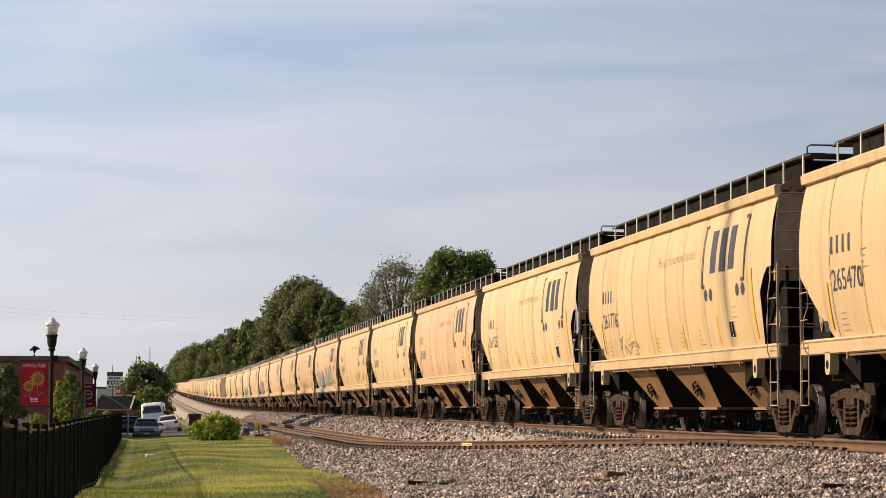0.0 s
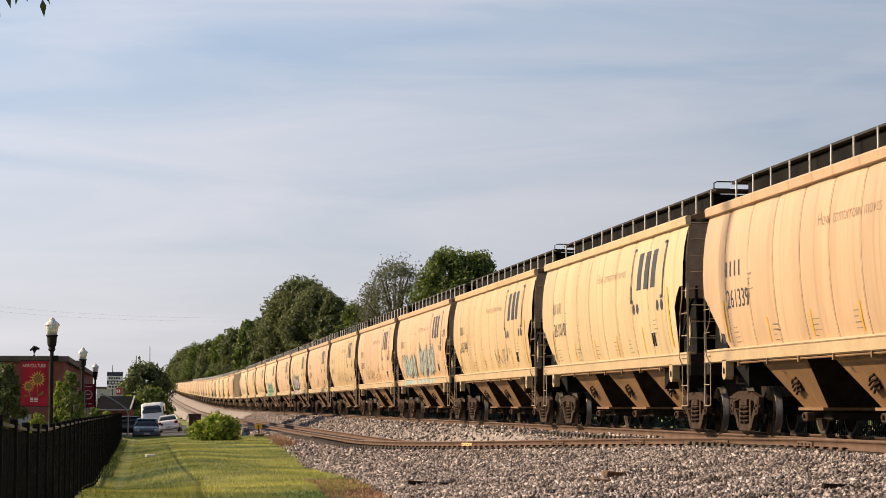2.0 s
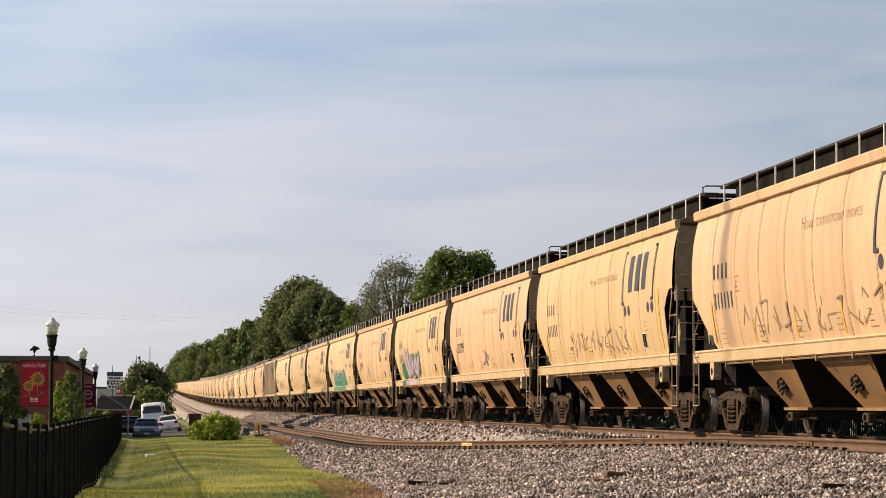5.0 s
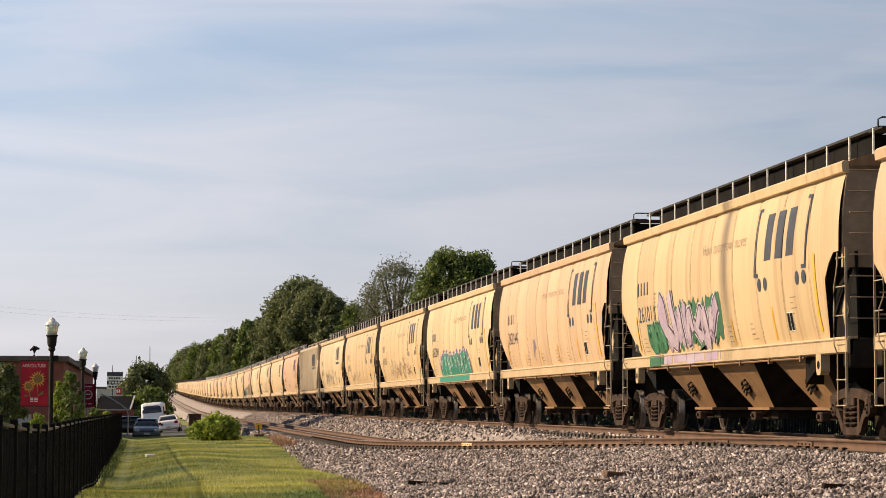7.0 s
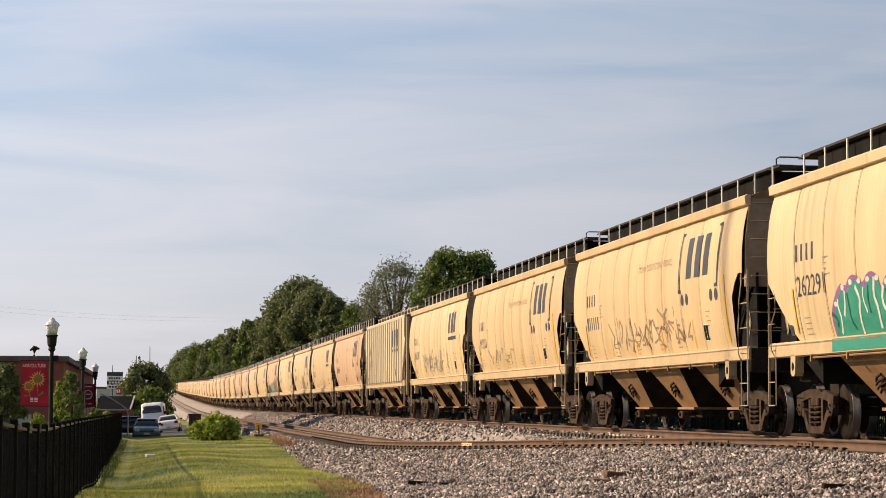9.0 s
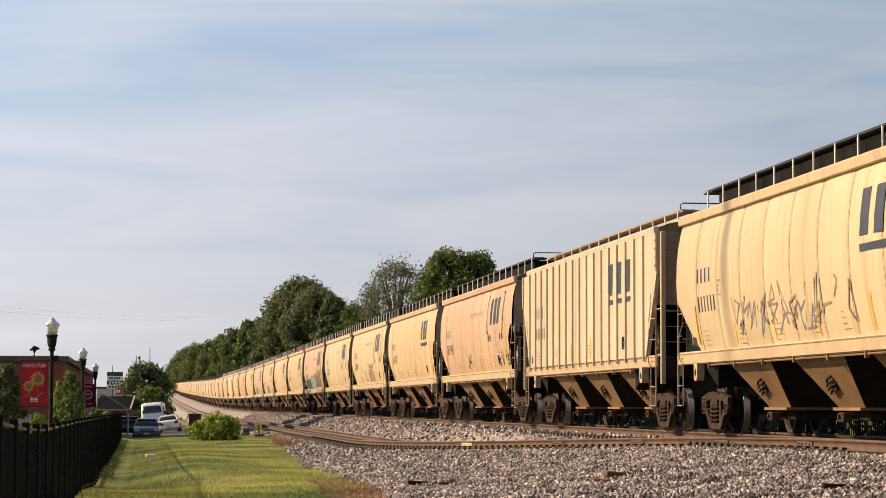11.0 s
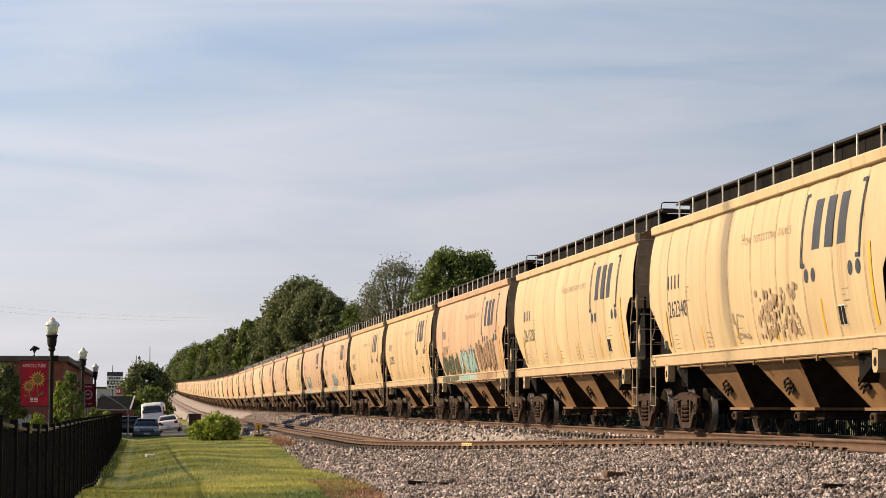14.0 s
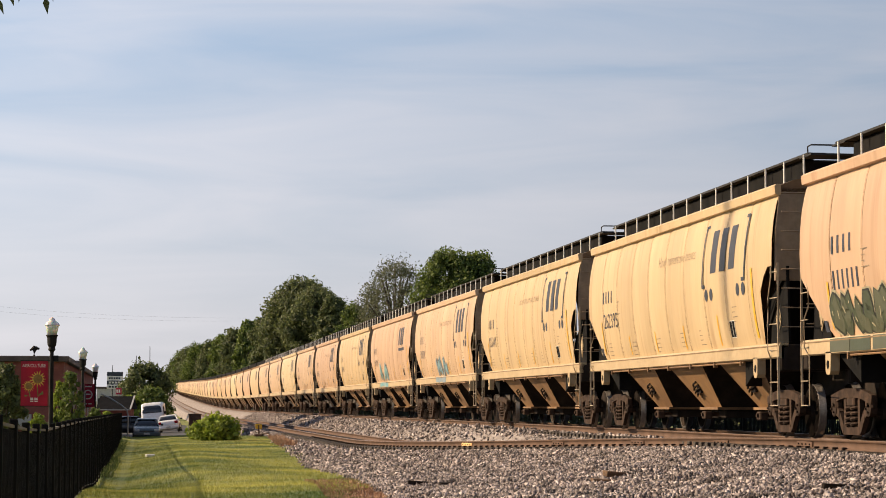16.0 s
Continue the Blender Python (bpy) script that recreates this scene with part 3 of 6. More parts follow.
        box(bm, cx - 0.02, cx + 0.26, 1.02, 1.07, 0.80, 0.98)
        part("vibrator_bracket", bm, M["grime_and_shade"], h)
    # roof walkway with posts, hatches
    bm = bmesh.new()
    top = 4.92 if style == "curved" else 4.74
    box(bm, -8.2, 8.2, 0.62, 0.95, top - 0.04, top)
    box(bm, -8.2, 8.2, -0.95, -0.62, top - 0.04, top)
    box(bm, -8.4, -7.7, -0.95, 0.95, top - 0.06, top - 0.03)
    box(bm, 7.7, 8.4, -0.95, 0.95, top - 0.06, top - 0.03)
    part("running_board", bm, M["walkway"] if style == "curved" else M["endgrey"], car)
    # near-black box fills the band below the walkway on curved cars
    bm = bmesh.new()
    box(bm, -7.6, 7.6, -0.84, 0.84, 4.48, 4.86 if style == "curved" else 4.6, 0.03)
    part("hatch_cover", bm, M["black"] if style == "curved" else paint, car)
    bm = bmesh.new()
    tube(bm, [(0, 0.96, 4.47), (0, 0.96, 4.90 if style == "curved" else 4.72)], 0.019, 8)
    p = part("walkway_post", bm, M["post"], car)
    p.matrix_basis = pose(-8.0, 0, 0)
    for k in range(1, 14):
        again(p, pose(-8.0 + k * 16.0 / 13, 0, 0), car)
    bm = bmesh.new()
    tube(bm, [(8.2, 0.95, top), (8.2, 0.95, top + 0.10), (8.25, 0.9, top + 0.13), (8.25, -0.9, top + 0.13), (8.2, -0.95, top + 0.10), (8.2, -0.95, top)], 0.015, 5)
    part("end_handrail", bm, M["walkway"], car).matrix_basis = pose(0, 0, 0, 0, 0, 180)
    # ladders at both ends of the near side
    bm = bmesh.new()
    box(bm, -0.010, 0.010, 1.505, 1.54, 0.54, 3.0)
    stile = part("ladder_stile", bm, M["ladder"], car)
    stile.matrix_basis = pose(-8.3, 0, 0)
    again(stile, pose(8.3, 0, 0), car)
    for xs in (-7.85, 7.85):
        bm = bmesh.new()
        e = math.copysign(1, xs)
        tube(bm, [(xs, 1.53, 0.55), (xs, 1.53, 1.35), (xs + 0.05 * e, 1.6, 1.5), (xs + 0.05 * e, 1.6, 1.95), (xs - 0.06 * e, 1.56, 2.15), (xs - 0.06 * e, 1.56, 2.4), (xs + 0.12 * e, 1.56, 2.75), (xs + 0.12 * e, 1.56, 2.95)], 0.012, 6)
        rail_ob = part("ladder", bm, M["ladder"], car)
        bm = bmesh.new()
        tube(bm, [(xs, 1.55, 0), (8.3 * e, 1.53, 0)], 0.010, 5)
        rung = part("rung", bm, M["ladder"], rail_ob)
        for i, z in enumerate((0.55, 0.95, 1.5, 1.95, 2.4, 2.85)):
            if i:
                again(rung, pose(0, 0, z), rail_ob)
            else:
                rung.matrix_basis = pose(0, 0, z)
    for xe in (-8.28, 8.28):
        bm = bmesh.new()
        tube(bm, [(xe, 0.85, 1.7), (xe, 0.85, 4.4)], 0.018, 5)
        for k in range(8):
            tube(bm, [(xe, 0.85, 1.9 + k * 0.33), (xe, 1.45, 1.9 + k * 0.33)], 0.012, 5)
        part("end_ladder", bm, M["endgrey"], car)


FLAT = [False]


def curved_patch(bm, pts, eps=0.010, mi=0, rows=6):
    """A flat sign of four corners (x, z), bottom edge first, laid on the bulging side."""
    (ax, az), (bx, bz), (cx, cz), (dx, dz) = pts
    prev = None
    for j in range(rows + 1):
        v = j / rows
        p = (lerp(ax, dx, v), lerp(az, dz, v))
        q = (lerp(bx, cx, v), lerp(bz, cz, v))
        cur = [bm.verts.new((x, (1.5555 if FLAT[0] else side_y(z)) + eps, z)) for x, z in (p, q)]
        if prev:
            bm.faces.new((prev[0], prev[1], cur[1], cur[0])).material_index = mi
        prev = cur


def text_mesh(body, size, shear=0.0, thin=0.0):
    cu = bpy.data.curves.new("writing", "FONT")
    cu.body, cu.size, cu.shear = body, size, shear
    cu.resolution_u = 2
    cu.offset = -thin
    ob = bpy.data.objects.new("writing", cu)
    me = bpy.data.meshes.new_from_object(ob)
    bpy.data.objects.remove(ob)
    bpy.data.curves.remove(cu)
    return me


def side_text(name, body, x0, z0, height, width, material_, car, label):
    """Writing on the bulging side, starting at x0 and running towards the near end."""
    me = text_mesh(body, 1.0, thin=0.022 if name == "slogan" else 0.0)
    xs = [v.co.x for v in me.vertices]
    ys = [v.co.y for v in me.vertices]
    kx, ky = width / (max(xs) - min(xs)), height / (max(ys) - min(ys))
    for v in me.vertices:
        x, z = x0 - (v.co.x - min(xs)) * kx, z0 + (v.co.y - min(ys)) * ky
        v.co = (x, side_y(z) + 0.011, z)
    me.materials.append(material_)
    ob = new(name, me)
    ob.parent = car
    return tagged(ob, label)


def build_marks(car, style):
    """The emblem as plain slanting shapes between brackets, pairs of dots, and small data in bars."""
    n = M["navy"]
    FLAT[0] = style == "spaced"

    def mark(name, quads, label="", m=n):
        bm = bmesh.new()
        for q in quads:
            curved_patch(bm, q, rows=8)
        return part(name, bm, m, car, label)

    cx = -4.85
    z0, h = (3.06, 0.80) if style == "bracket" else (3.1, 0.72)
    sl = 0.16 if style == "bracket" else 0.06
    for k in range(3):
        a = cx + 1.0 - k * 0.68
        w = 0.42
        if style == "spaced":
            a = cx + 1.35 - k * 0.95
        q = [[(a - sl * u0, z0 + h * u0), (a - w - sl * u0, z0 + h * u0), (a - w - sl * u1, z0 + h * u1), (a - sl * u1, z0 + h * u1)] for u0, u1 in ((0.0, 1.0),)]
        mark("emblem_block", q, "dark blue slanting emblem block")
    if style == "bracket":
        for e, inward in ((cx + 1.66, -1), (cx - 1.45, 1)):
            f = lambda z: e - 0.22 * (z - 2.8) / 1.2
            mark("emblem_bracket", [
                [(f(2.8) + 0.035, 2.8), (f(2.8) - 0.035, 2.8), (f(4.0) - 0.035, 4.0), (f(4.0) + 0.035, 4.0)],
                [(f(3.95), 3.94), (f(3.95) + inward * 0.2, 3.94), (f(4.0) + inward * 0.2, 4.0), (f(4.0), 4.0)],
                [(f(2.8), 2.8), (f(2.8) + inward * 0.2, 2.8), (f(2.86) + inward * 0.2, 2.87), (f(2.86), 2.87)]])
        for e in (cx + 1.36, cx + 0.98, cx - 0.98, cx - 1.36):
            bm = bmesh.new()
            c = bm.verts.new((e, side_y(2.66) + 0.011, 2.66))
            ring = [bm.verts.new((e + 0.12 * math.cos(a), side_y(2.66 + 0.12 * math.sin(a)) + 0.011, 2.66 + 0.12 * math.sin(a))) for a in np.arange(0, math.tau - 0.01, math.tau / 12)]
            for i in range(12):
                bm.faces.new((c, ring[i], ring[(i + 1) % 12]))
            part("emblem_dot", bm, n, car)
        side_text("slogan", "How  tomorrow  moves", 0.55, 3.42, 0.22, 3.2, M["slogan"], car, "thin dark slogan lettering")
    elif style == "line":
        mark("emblem_underline", [[(cx + 1.0, 2.86), (cx - 1.0, 2.86), (cx - 1.0, 2.98), (cx + 1.0, 2.98)]])
    else:
        for k in range(3):
            a = cx + 1.35 - k * 0.95
            mark("emblem_underline", [[(a, 2.88), (a - 0.5, 2.88), (a - 0.5, 2.99), (a, 2.99)]])
    # reporting letters as plain bars
    for k in range(4):
        a = 6.4 - k * 0.30
        mark("reporting_mark", [[(a, 2.92), (a - 0.10, 2.92), (a - 0.10, 3.2), (a, 3.2)]], m=M["fadedink"] if style == "spaced" else n)
    # framed data plate, small data bars
    mark("data_plate", [[(-5.0, 1.80), (-5.34, 1.80), (-5.34, 2.12), (-5.0, 2.12)]], "pale data plate with two black panels", M["post"])
    for a in (-5.012, -5.182):
        bm = bmesh.new()
        curved_patch(bm, [(a, 1.812), (a - 0.146, 1.812), (a - 0.146, 2.105), (a, 2.105)], eps=0.014, rows=3)
        part("plate_panel", bm, M["black"], car)
    mark("data_plate", [[(7.15, 1.72), (6.98, 1.72), (6.98, 1.9), (7.15, 1.9)]])
    rnd = random.Random(5)
    for bx, top in ((6.2, 1.98), (3.6, 1.95), (1.2, 1.95), (-1.0, 2.0), (-2.6, 2.0), (-5.3, 2.35), (4.9, 2.9)):
        quads = []
        for k in range(4):
            zz = top - k * 0.09
            w = rnd.uniform(0.15, 0.4)
            quads.append([(bx, zz), (bx - w, zz), (bx - w, zz + 0.016), (bx, zz + 0.016)])
        mark("small_data", quads, m=M["fadedink"])
    # yellow reflective strips
    for bx, lo, hi, w in ((-6.75, 1.75, 3.0, 0.12), (-4.1, 1.68, 2.25, 0.09), (-1.3, 1.68, 2.15, 0.08), (1.3, 1.68, 2.12, 0.08), (3.9, 1.68, 2.1, 0.07), (6.75, 1.75, 2.5, 0.08))[slice(2, 5) if style == "spaced" else slice(0, 6)]:
        mark("reflective_strip", [[(bx, lo), (bx - w, lo), (bx - w, hi), (bx, hi)]], "faded yellow reflective strip", M["yellow"])
    FLAT[0] = False
    # diamond placard at the near corner
    for e in (-7.72, 7.72):
        bm = bmesh.new()
        prism(bm, [(e, 1.75), (e + 0.16, 2.05), (e, 2.35), (e - 0.16, 2.05)], 1.345, 1.355, "y")
        holder = part("placard_holder", bm, M["sill"], car)
        for r, y, m in ((0.84, 1.357, "black"), (0.68, 1.360, "sill")):
            bm = bmesh.new()
            prism(bm, [(e, 2.05 - 0.3 * r), (e + 0.16 * r, 2.05), (e, 2.05 + 0.3 * r), (e - 0.16 * r, 2.05)], y - 0.003, y, "y")
            part("placard_border", bm, M[m], holder)


def blob(rnd, cx, cz, rx, rz, n=14):
    return [(cx + rx * math.cos(a) * rnd.uniform(0.75, 1.1), cz + rz * math.sin(a) * rnd.uniform(0.75, 1.1)) for a in np.arange(0, math.tau - 0.01, math.tau / n)]


def paint_blob(bm, pts, eps, mi):
    cx, cz = sum(p[0] for p in pts) / len(pts), sum(p[1] for p in pts) / len(pts)
    z_of = lambda z: min(4.1, max(1.42, z))
    rings = []
    for u in (0.34, 0.67, 1.0):
        rings.append([bm.verts.new((lerp(cx, x, u), (side_y(max(1.6, z_of(lerp(cz, z, u)))) if lerp(cz, z, u) > 1.62 else 1.535) + eps, z_of(lerp(cz, z, u)))) for x, z in pts])
    c = bm.verts.new((cx, side_y(max(1.6, cz)) + eps, cz))
    n = len(pts)
    for i in range(n):
        bm.faces.new((c, rings[0][i], rings[0][(i + 1) % n])).material_index = mi
        for a, b in zip(rings, rings[1:]):
            bm.faces.new((a[i], b[i], b[(i + 1) % n], a[(i + 1) % n])).material_index = mi


def stroke_strip(bm, pts, width, eps, mi):
    """A broad sprayed band along (x, z) points, following the bulge of the side."""
    fine = []
    for (ax, az), (bx, bz) in zip(pts, pts[1:]):
        n = max(2, int(math.hypot(bx - ax, bz - az) / 0.12))
        fine += [(lerp(ax, bx, i / n), lerp(az, bz, i / n)) for i in range(n)]
    fine.append(pts[-1])
    prev = None
    for i, (x, z) in enumerate(fine):
        (ax, az), (bx, bz) = fine[max(0, i - 1)], fine[min(len(fine) - 1, i + 1)]
        ln = math.hypot(bx - ax, bz - az) + 1e-4
        nx, nz = -(bz - az) / ln * width / 2, (bx - ax) / ln * width / 2
        cur = []
        for px, pz in ((x + nx, z + nz), (x - nx, z - nz)):
            pz = max(1.635, pz)
            cur.append(bm.verts.new((px, side_y(pz) + eps, pz)))
        if prev:
            bm.faces.new((prev[0], prev[1], cur[1], cur[0])).material_index = mi
        prev = cur


def rounded(pts):
    """Cuts the corners of a line of points."""
    out = [pts[0]]
    for (ax, az), (bx, bz) in zip(pts, pts[1:]):
        out += [(lerp(ax, bx, 0.25), lerp(az, bz, 0.25)), (lerp(ax, bx, 0.75), lerp(az, bz, 0.75))]
    return out + [pts[-1]]


def sprayed_piece(car, x_hi, x_lo, z_hi, cols, seed, count, sill=True, halo=True, cloud=None, z_lo=1.68, wide=0.2):
    """A row of fat angular strokes: outer glow, dark outline, two-tone fill and thin highlights. No words."""
    rnd = random.Random(seed)
    fill_a, fill_b, edge, glow = [spray(c) for c in cols]
    step = (x_hi - x_lo) / count
    if cloud:
        bm = bmesh.new()
        for k in range(count * 2):
            x = lerp(x_hi + 0.15, x_lo - 0.15, (k + 0.5) / (count * 2))
            paint_blob(bm, blob(rnd, x, (z_lo + z_hi) / 2 + rnd.uniform(-0.05, 0.14), step * 0.42, (z_hi - z_lo) * 0.55, 12), 0.0105 + 0.0002 * k, 0)
        part("graffiti_cloud", bm, spray(cloud), car, "soft sprayed cloud behind the strokes")
    for k in range(count):
        # a tangle of bends that stays inside its slot, never a letter
        shape = [(rnd.uniform(-0.15, 1.15), (0.05, 0.95, 0.5, 0.0, 1.0, 0.35)[(i + k) % 6] + rnd.uniform(-0.12, 0.12)) for i in range(5)]
        shape = rounded([(a, min(1.0, max(0.0, b))) for a, b in shape])
        top = lerp(z_lo, z_hi, rnd.uniform(0.86, 1.0))
        lean = rnd.uniform(-0.12, 0.12)
        pts = [(x_hi - step * (k + 0.04 + 0.92 * a) + lean * b + rnd.uniform(-0.04, 0.04), lerp(z_lo, top, b) + rnd.uniform(-0.03, 0.03)) for a, b in shape]
        w = wide * rnd.uniform(0.85, 1.2)
        e = 0.0005 * k
        bm = bmesh.new()
        if halo:
            stroke_strip(bm, pts, w + 0.17, 0.0150 + e, 3)
        stroke_strip(bm, pts, w + 0.09, 0.0185 + e, 2)
        stroke_strip(bm, pts, w, 0.0220 + e, 0)
        half = len(pts) // 2
        stroke_strip(bm, pts[half:], w * 0.9, 0.0250 + e, 1)
        for q in range(2):
            i = rnd.randrange(len(pts) - 1)
            (ax, az), (bx, bz) = pts[i], pts[i + 1]
            off = rnd.uniform(-0.3, 0.3) * w
            stroke_strip(bm, [(lerp(ax, bx, 0.15) + off, lerp(az, bz, 0.15)), (lerp(ax, bx, 0.7) + off, lerp(az, bz, 0.7))], 0.035, 0.0285 + e, 3)
        part("graffiti_shape", bm, [fill_a, fill_b, edge, glow], car, "outlined sprayed graffiti shape")
    if sill:
        x = x_hi
        while x > x_lo:
            w = min(rnd.uniform(0.4, 1.1), x - x_lo + 0.05)
            bm = bmesh.new()
            box(bm, x - w, x, 1.5305, 1.5365, rnd.uniform(1.38, 1.44), 1.60)
            part("graffiti_on_sill", bm, (fill_a, fill_b)[rnd.randrange(2)], car)
            x -= w + rnd.choice((0.02, 0.02, 0.12))


def sprayed_mass(car, x_hi, x_lo, z_hi, fill, edge, light, seed, lobes):
    """One wide sprayed mass with a lobed upper edge, pale drips and a darker border, reaching down over the sill."""
    rnd = random.Random(seed)
    mats = [spray(fill), spray(edge), spray(light), spray(tuple(v * 0.3 for v in fill))]

    def band(name, z_of_top, lo, eps, mi, grow, label):
        bm = bmesh.new()
        prev = None
        n = 60
        for i in range(n + 1):
            u = i / n
            x = lerp(x_hi + grow, x_lo - grow, u)
            top = z_of_top(u) + grow
            col = []
            for j in range(7):
                z = lerp(lo, top, j / 6)
                y = side_y(z) if z > 1.63 else 1.54
                col.append(bm.verts.new((x, y + eps, z)))
            if prev:
                for j in range(6):
                    bm.faces.new((prev[j], col[j], col[j + 1], prev[j + 1]))
            prev = col
        part(name, bm, mats[mi], car, label)

    wob = [rnd.uniform(0.82, 1.0) for _ in range(lobes + 1)]

    def top(u):
        k = min(lobes - 1, int(u * lobes))
        f = u * lobes - k
        return 1.66 + (z_hi - 1.66) * wob[k] * (0.72 + 0.28 * abs(math.sin(math.pi * f)) ** 0.6) * min(1.0, 6 * u + 0.45, 6 * (1 - u) + 0.45)

    band("graffiti_border", top, 1.64, 0.011, 1, 0.10, "dark sprayed border")
    band("graffiti_fill", top, 1.64, 0.014, 0, 0.0, "sprayed graffiti fill")
    bm = bmesh.new()
    box(bm, x_lo, x_hi, 1.5305, 1.536, 1.40, 1.60)
    part("graffiti_on_sill", bm, mats[0], car)
    # pale and dark lines wander through the fill
    for k in range(lobes * 3):
        u = (k + rnd.uniform(0.2, 0.8)) / (lobes * 3)
        x, zt = lerp(x_hi, x_lo, u), top(min(1.0, max(0.0, u))) - 0.04
        pts = rounded([(x + rnd.uniform(-0.22, 0.22), lerp(zt, 1.68, v) + rnd.uniform(-0.05, 0.05)) for v in (0.0, 0.3, 0.6, 1.0)[: rnd.choice((3, 4))]])
        bm = bmesh.new()
        stroke_strip(bm, pts, rnd.uniform(0.04, 0.09), 0.0165 + 0.0003 * k, 0)
        part("graffiti_stroke", bm, mats[2] if k % 3 else mats[3], car)
    for k in range(lobes * 2):
        u = (k + 0.5) / (lobes * 2)
        bm = bmesh.new()
        paint_blob(bm, blob(rnd, lerp(x_hi, x_lo, u), top(u) + 0.03, 0.10, 0.05, 8), 0.0150 + 0.0002 * k, 0)
        part("graffiti_stroke", bm, mats[2], car)


def scribble(car, x_hi, x_lo, z_lo, z_hi, seed, count, m):
    """Thin sprayed tag strokes."""
    rnd = random.Random(seed)
    bm = bmesh.new()
    for k in range(count):
        x = x_hi - (x_hi - x_lo) * (k + 0.5) / count
        pts = [(x + rnd.uniform(-0.3, 0.3), rnd.uniform(z_lo, z_hi)) for _ in range(4)]
        for (ax, az), (bx, bz) in zip(pts, pts[1:]):
            ln = math.hypot(bx - ax, bz - az) + 1e-3
            nx, nz = -(bz - az) / ln * 0.022, (bx - ax) / ln * 0.022
            vs = [bm.verts.new((px, side_y(max(1.6, pz)) + 0.012, pz)) for px, pz in ((ax + nx, az + nz), (bx + nx, bz + nz), (bx - nx, bz - nz), (ax - nx, az - nz))]
            bm.faces.new(vs)
    ob = part("graffiti_tag", bm, m, car, "thin sprayed graffiti tag")
    return tagged(ob, kind="stuff")


SPRAY = {}


def spray(c):
    if c not in SPRAY:
        SPRAY[c] = material("spray_paint", tuple(v * 0.85 for v in c), c, 0.5, 0, 2, 15, 0.0)
    return SPRAY[c]


M["slogan"] = material("worn_slogan_ink", (0.10, 0.075, 0.055), (0.24, 0.18, 0.12), 0.7, 0, 6, 30, 0.0)
M["fadedink"] = material("faded_ink", (0.20, 0.15, 0.10), (0.32, 0.25, 0.17), 0.7, 0, 6, 30, 0.0)
M["yellow"] = material("yellow_film", (0.66, 0.34, 0.015), (0.78, 0.45, 0.03), 0.45, 0, 4, 30, 0.0)


def car_proto(style, marks, tint, label):
    car = tagged(new("covered_hopper_car"), label, "hopper car", "cars of the train")
    build_body(car, style, M["paint%d" % tint])
    truck_pieces(car)
    build_marks(car, marks)
    return car


def far_proto(tint):
    """A car of the far end of the train: fewer, simpler parts."""
    paint = M["paint%d" % tint]
    car = tagged(new("covered_hopper_car"), "distant tan covered hopper car, rolling", "hopper car", "cars of the train")
    bm = bmesh.new()
    for s in (1, -1):
        rows = []
        for y, z in PROF:
            cut = max(0.0, (2.65 - z) / 1.05) * 1.4
            rows.append([bm.verts.new((x, y * s, z)) for x in (-BODY + cut, BODY - cut)])
        for a, b in zip(rows, rows[1:]):
            bm.faces.new((a[0], a[1], b[1], b[0]))
    part("side_sheet", bm, paint, car)
    bm = bmesh.new()
    prism(bm, [(1.5, 4.36), (0.7, 4.54), (-0.7, 4.54), (-1.5, 4.36), (-1.44, 4.2), (1.44, 4.2)], -BODY, BODY, "x")
    part("roof", bm, M["paint_dirty"], car)
    bm = bmesh.new()
    box(bm, -8.2, 8.2, -0.95, 0.95, 4.5, 4.9)
    part("running_board", bm, M["black"], car)
    # end wall in the same tan, darkened for shade
    bm = bmesh.new()
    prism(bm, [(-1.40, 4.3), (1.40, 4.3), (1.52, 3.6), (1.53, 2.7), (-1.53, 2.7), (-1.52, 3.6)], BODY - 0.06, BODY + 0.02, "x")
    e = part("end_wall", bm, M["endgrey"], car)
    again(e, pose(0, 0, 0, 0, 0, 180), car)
    bm = bmesh.new()
    box(bm, -8.35, 8.35, 1.4, 1.53, 1.36, 1.62)
    e = part("side_sill", bm, M["sill"], car)
    again(e, pose(0, 0, 0, 0, 0, 180), car)
    # black block includes the shade of the end openings in its colour
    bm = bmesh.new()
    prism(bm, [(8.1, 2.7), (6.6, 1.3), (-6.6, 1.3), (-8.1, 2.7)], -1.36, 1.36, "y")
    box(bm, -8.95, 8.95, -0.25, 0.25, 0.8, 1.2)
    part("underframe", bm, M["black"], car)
    for cx in (-5.1, -0.9, 3.35):
        bm = bmesh.new()
        tv = [bm.verts.new(p) for p in ((cx - 1.45, 1.42, 1.40), (cx + 1.45, 1.42, 1.40), (cx + 1.45, -1.42, 1.40), (cx - 1.45, -1.42, 1.40))]
        bv = [bm.verts.new(p) for p in ((cx - 0.70, 0.8, 0.4), (cx + 0.70, 0.8, 0.4), (cx + 0.70, -0.8, 0.4), (cx - 0.70, -0.8, 0.4))]
        bm.faces.new(bv[::-1])
        # end faces darkened for shade, as on the near cars
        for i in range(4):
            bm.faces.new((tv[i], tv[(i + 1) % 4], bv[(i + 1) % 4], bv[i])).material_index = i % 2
        part("hopper", bm, [M["paint_dirty"], M["grime_and_shade"]], car)
    bm = bmesh.new()
    for s in (-1, 1):
        prism(bm, [(-1.05, 0.7), (1.05, 0.7), (1.05, 0.45), (0.4, 0.12), (-0.4, 0.12), (-1.05, 0.45)], s * 1.0 - 0.08, s * 1.0 + 0.08, "y")
    for sx in (-0.89, 0.89):
        for s in (-1, 1):
            lathe(bm, [(0.457, 0.70), (0.457, 0.84)] if s > 0 else [(0.457, -0.84), (0.457, -0.70)], "y", 12, (sx, 0, 0.457))
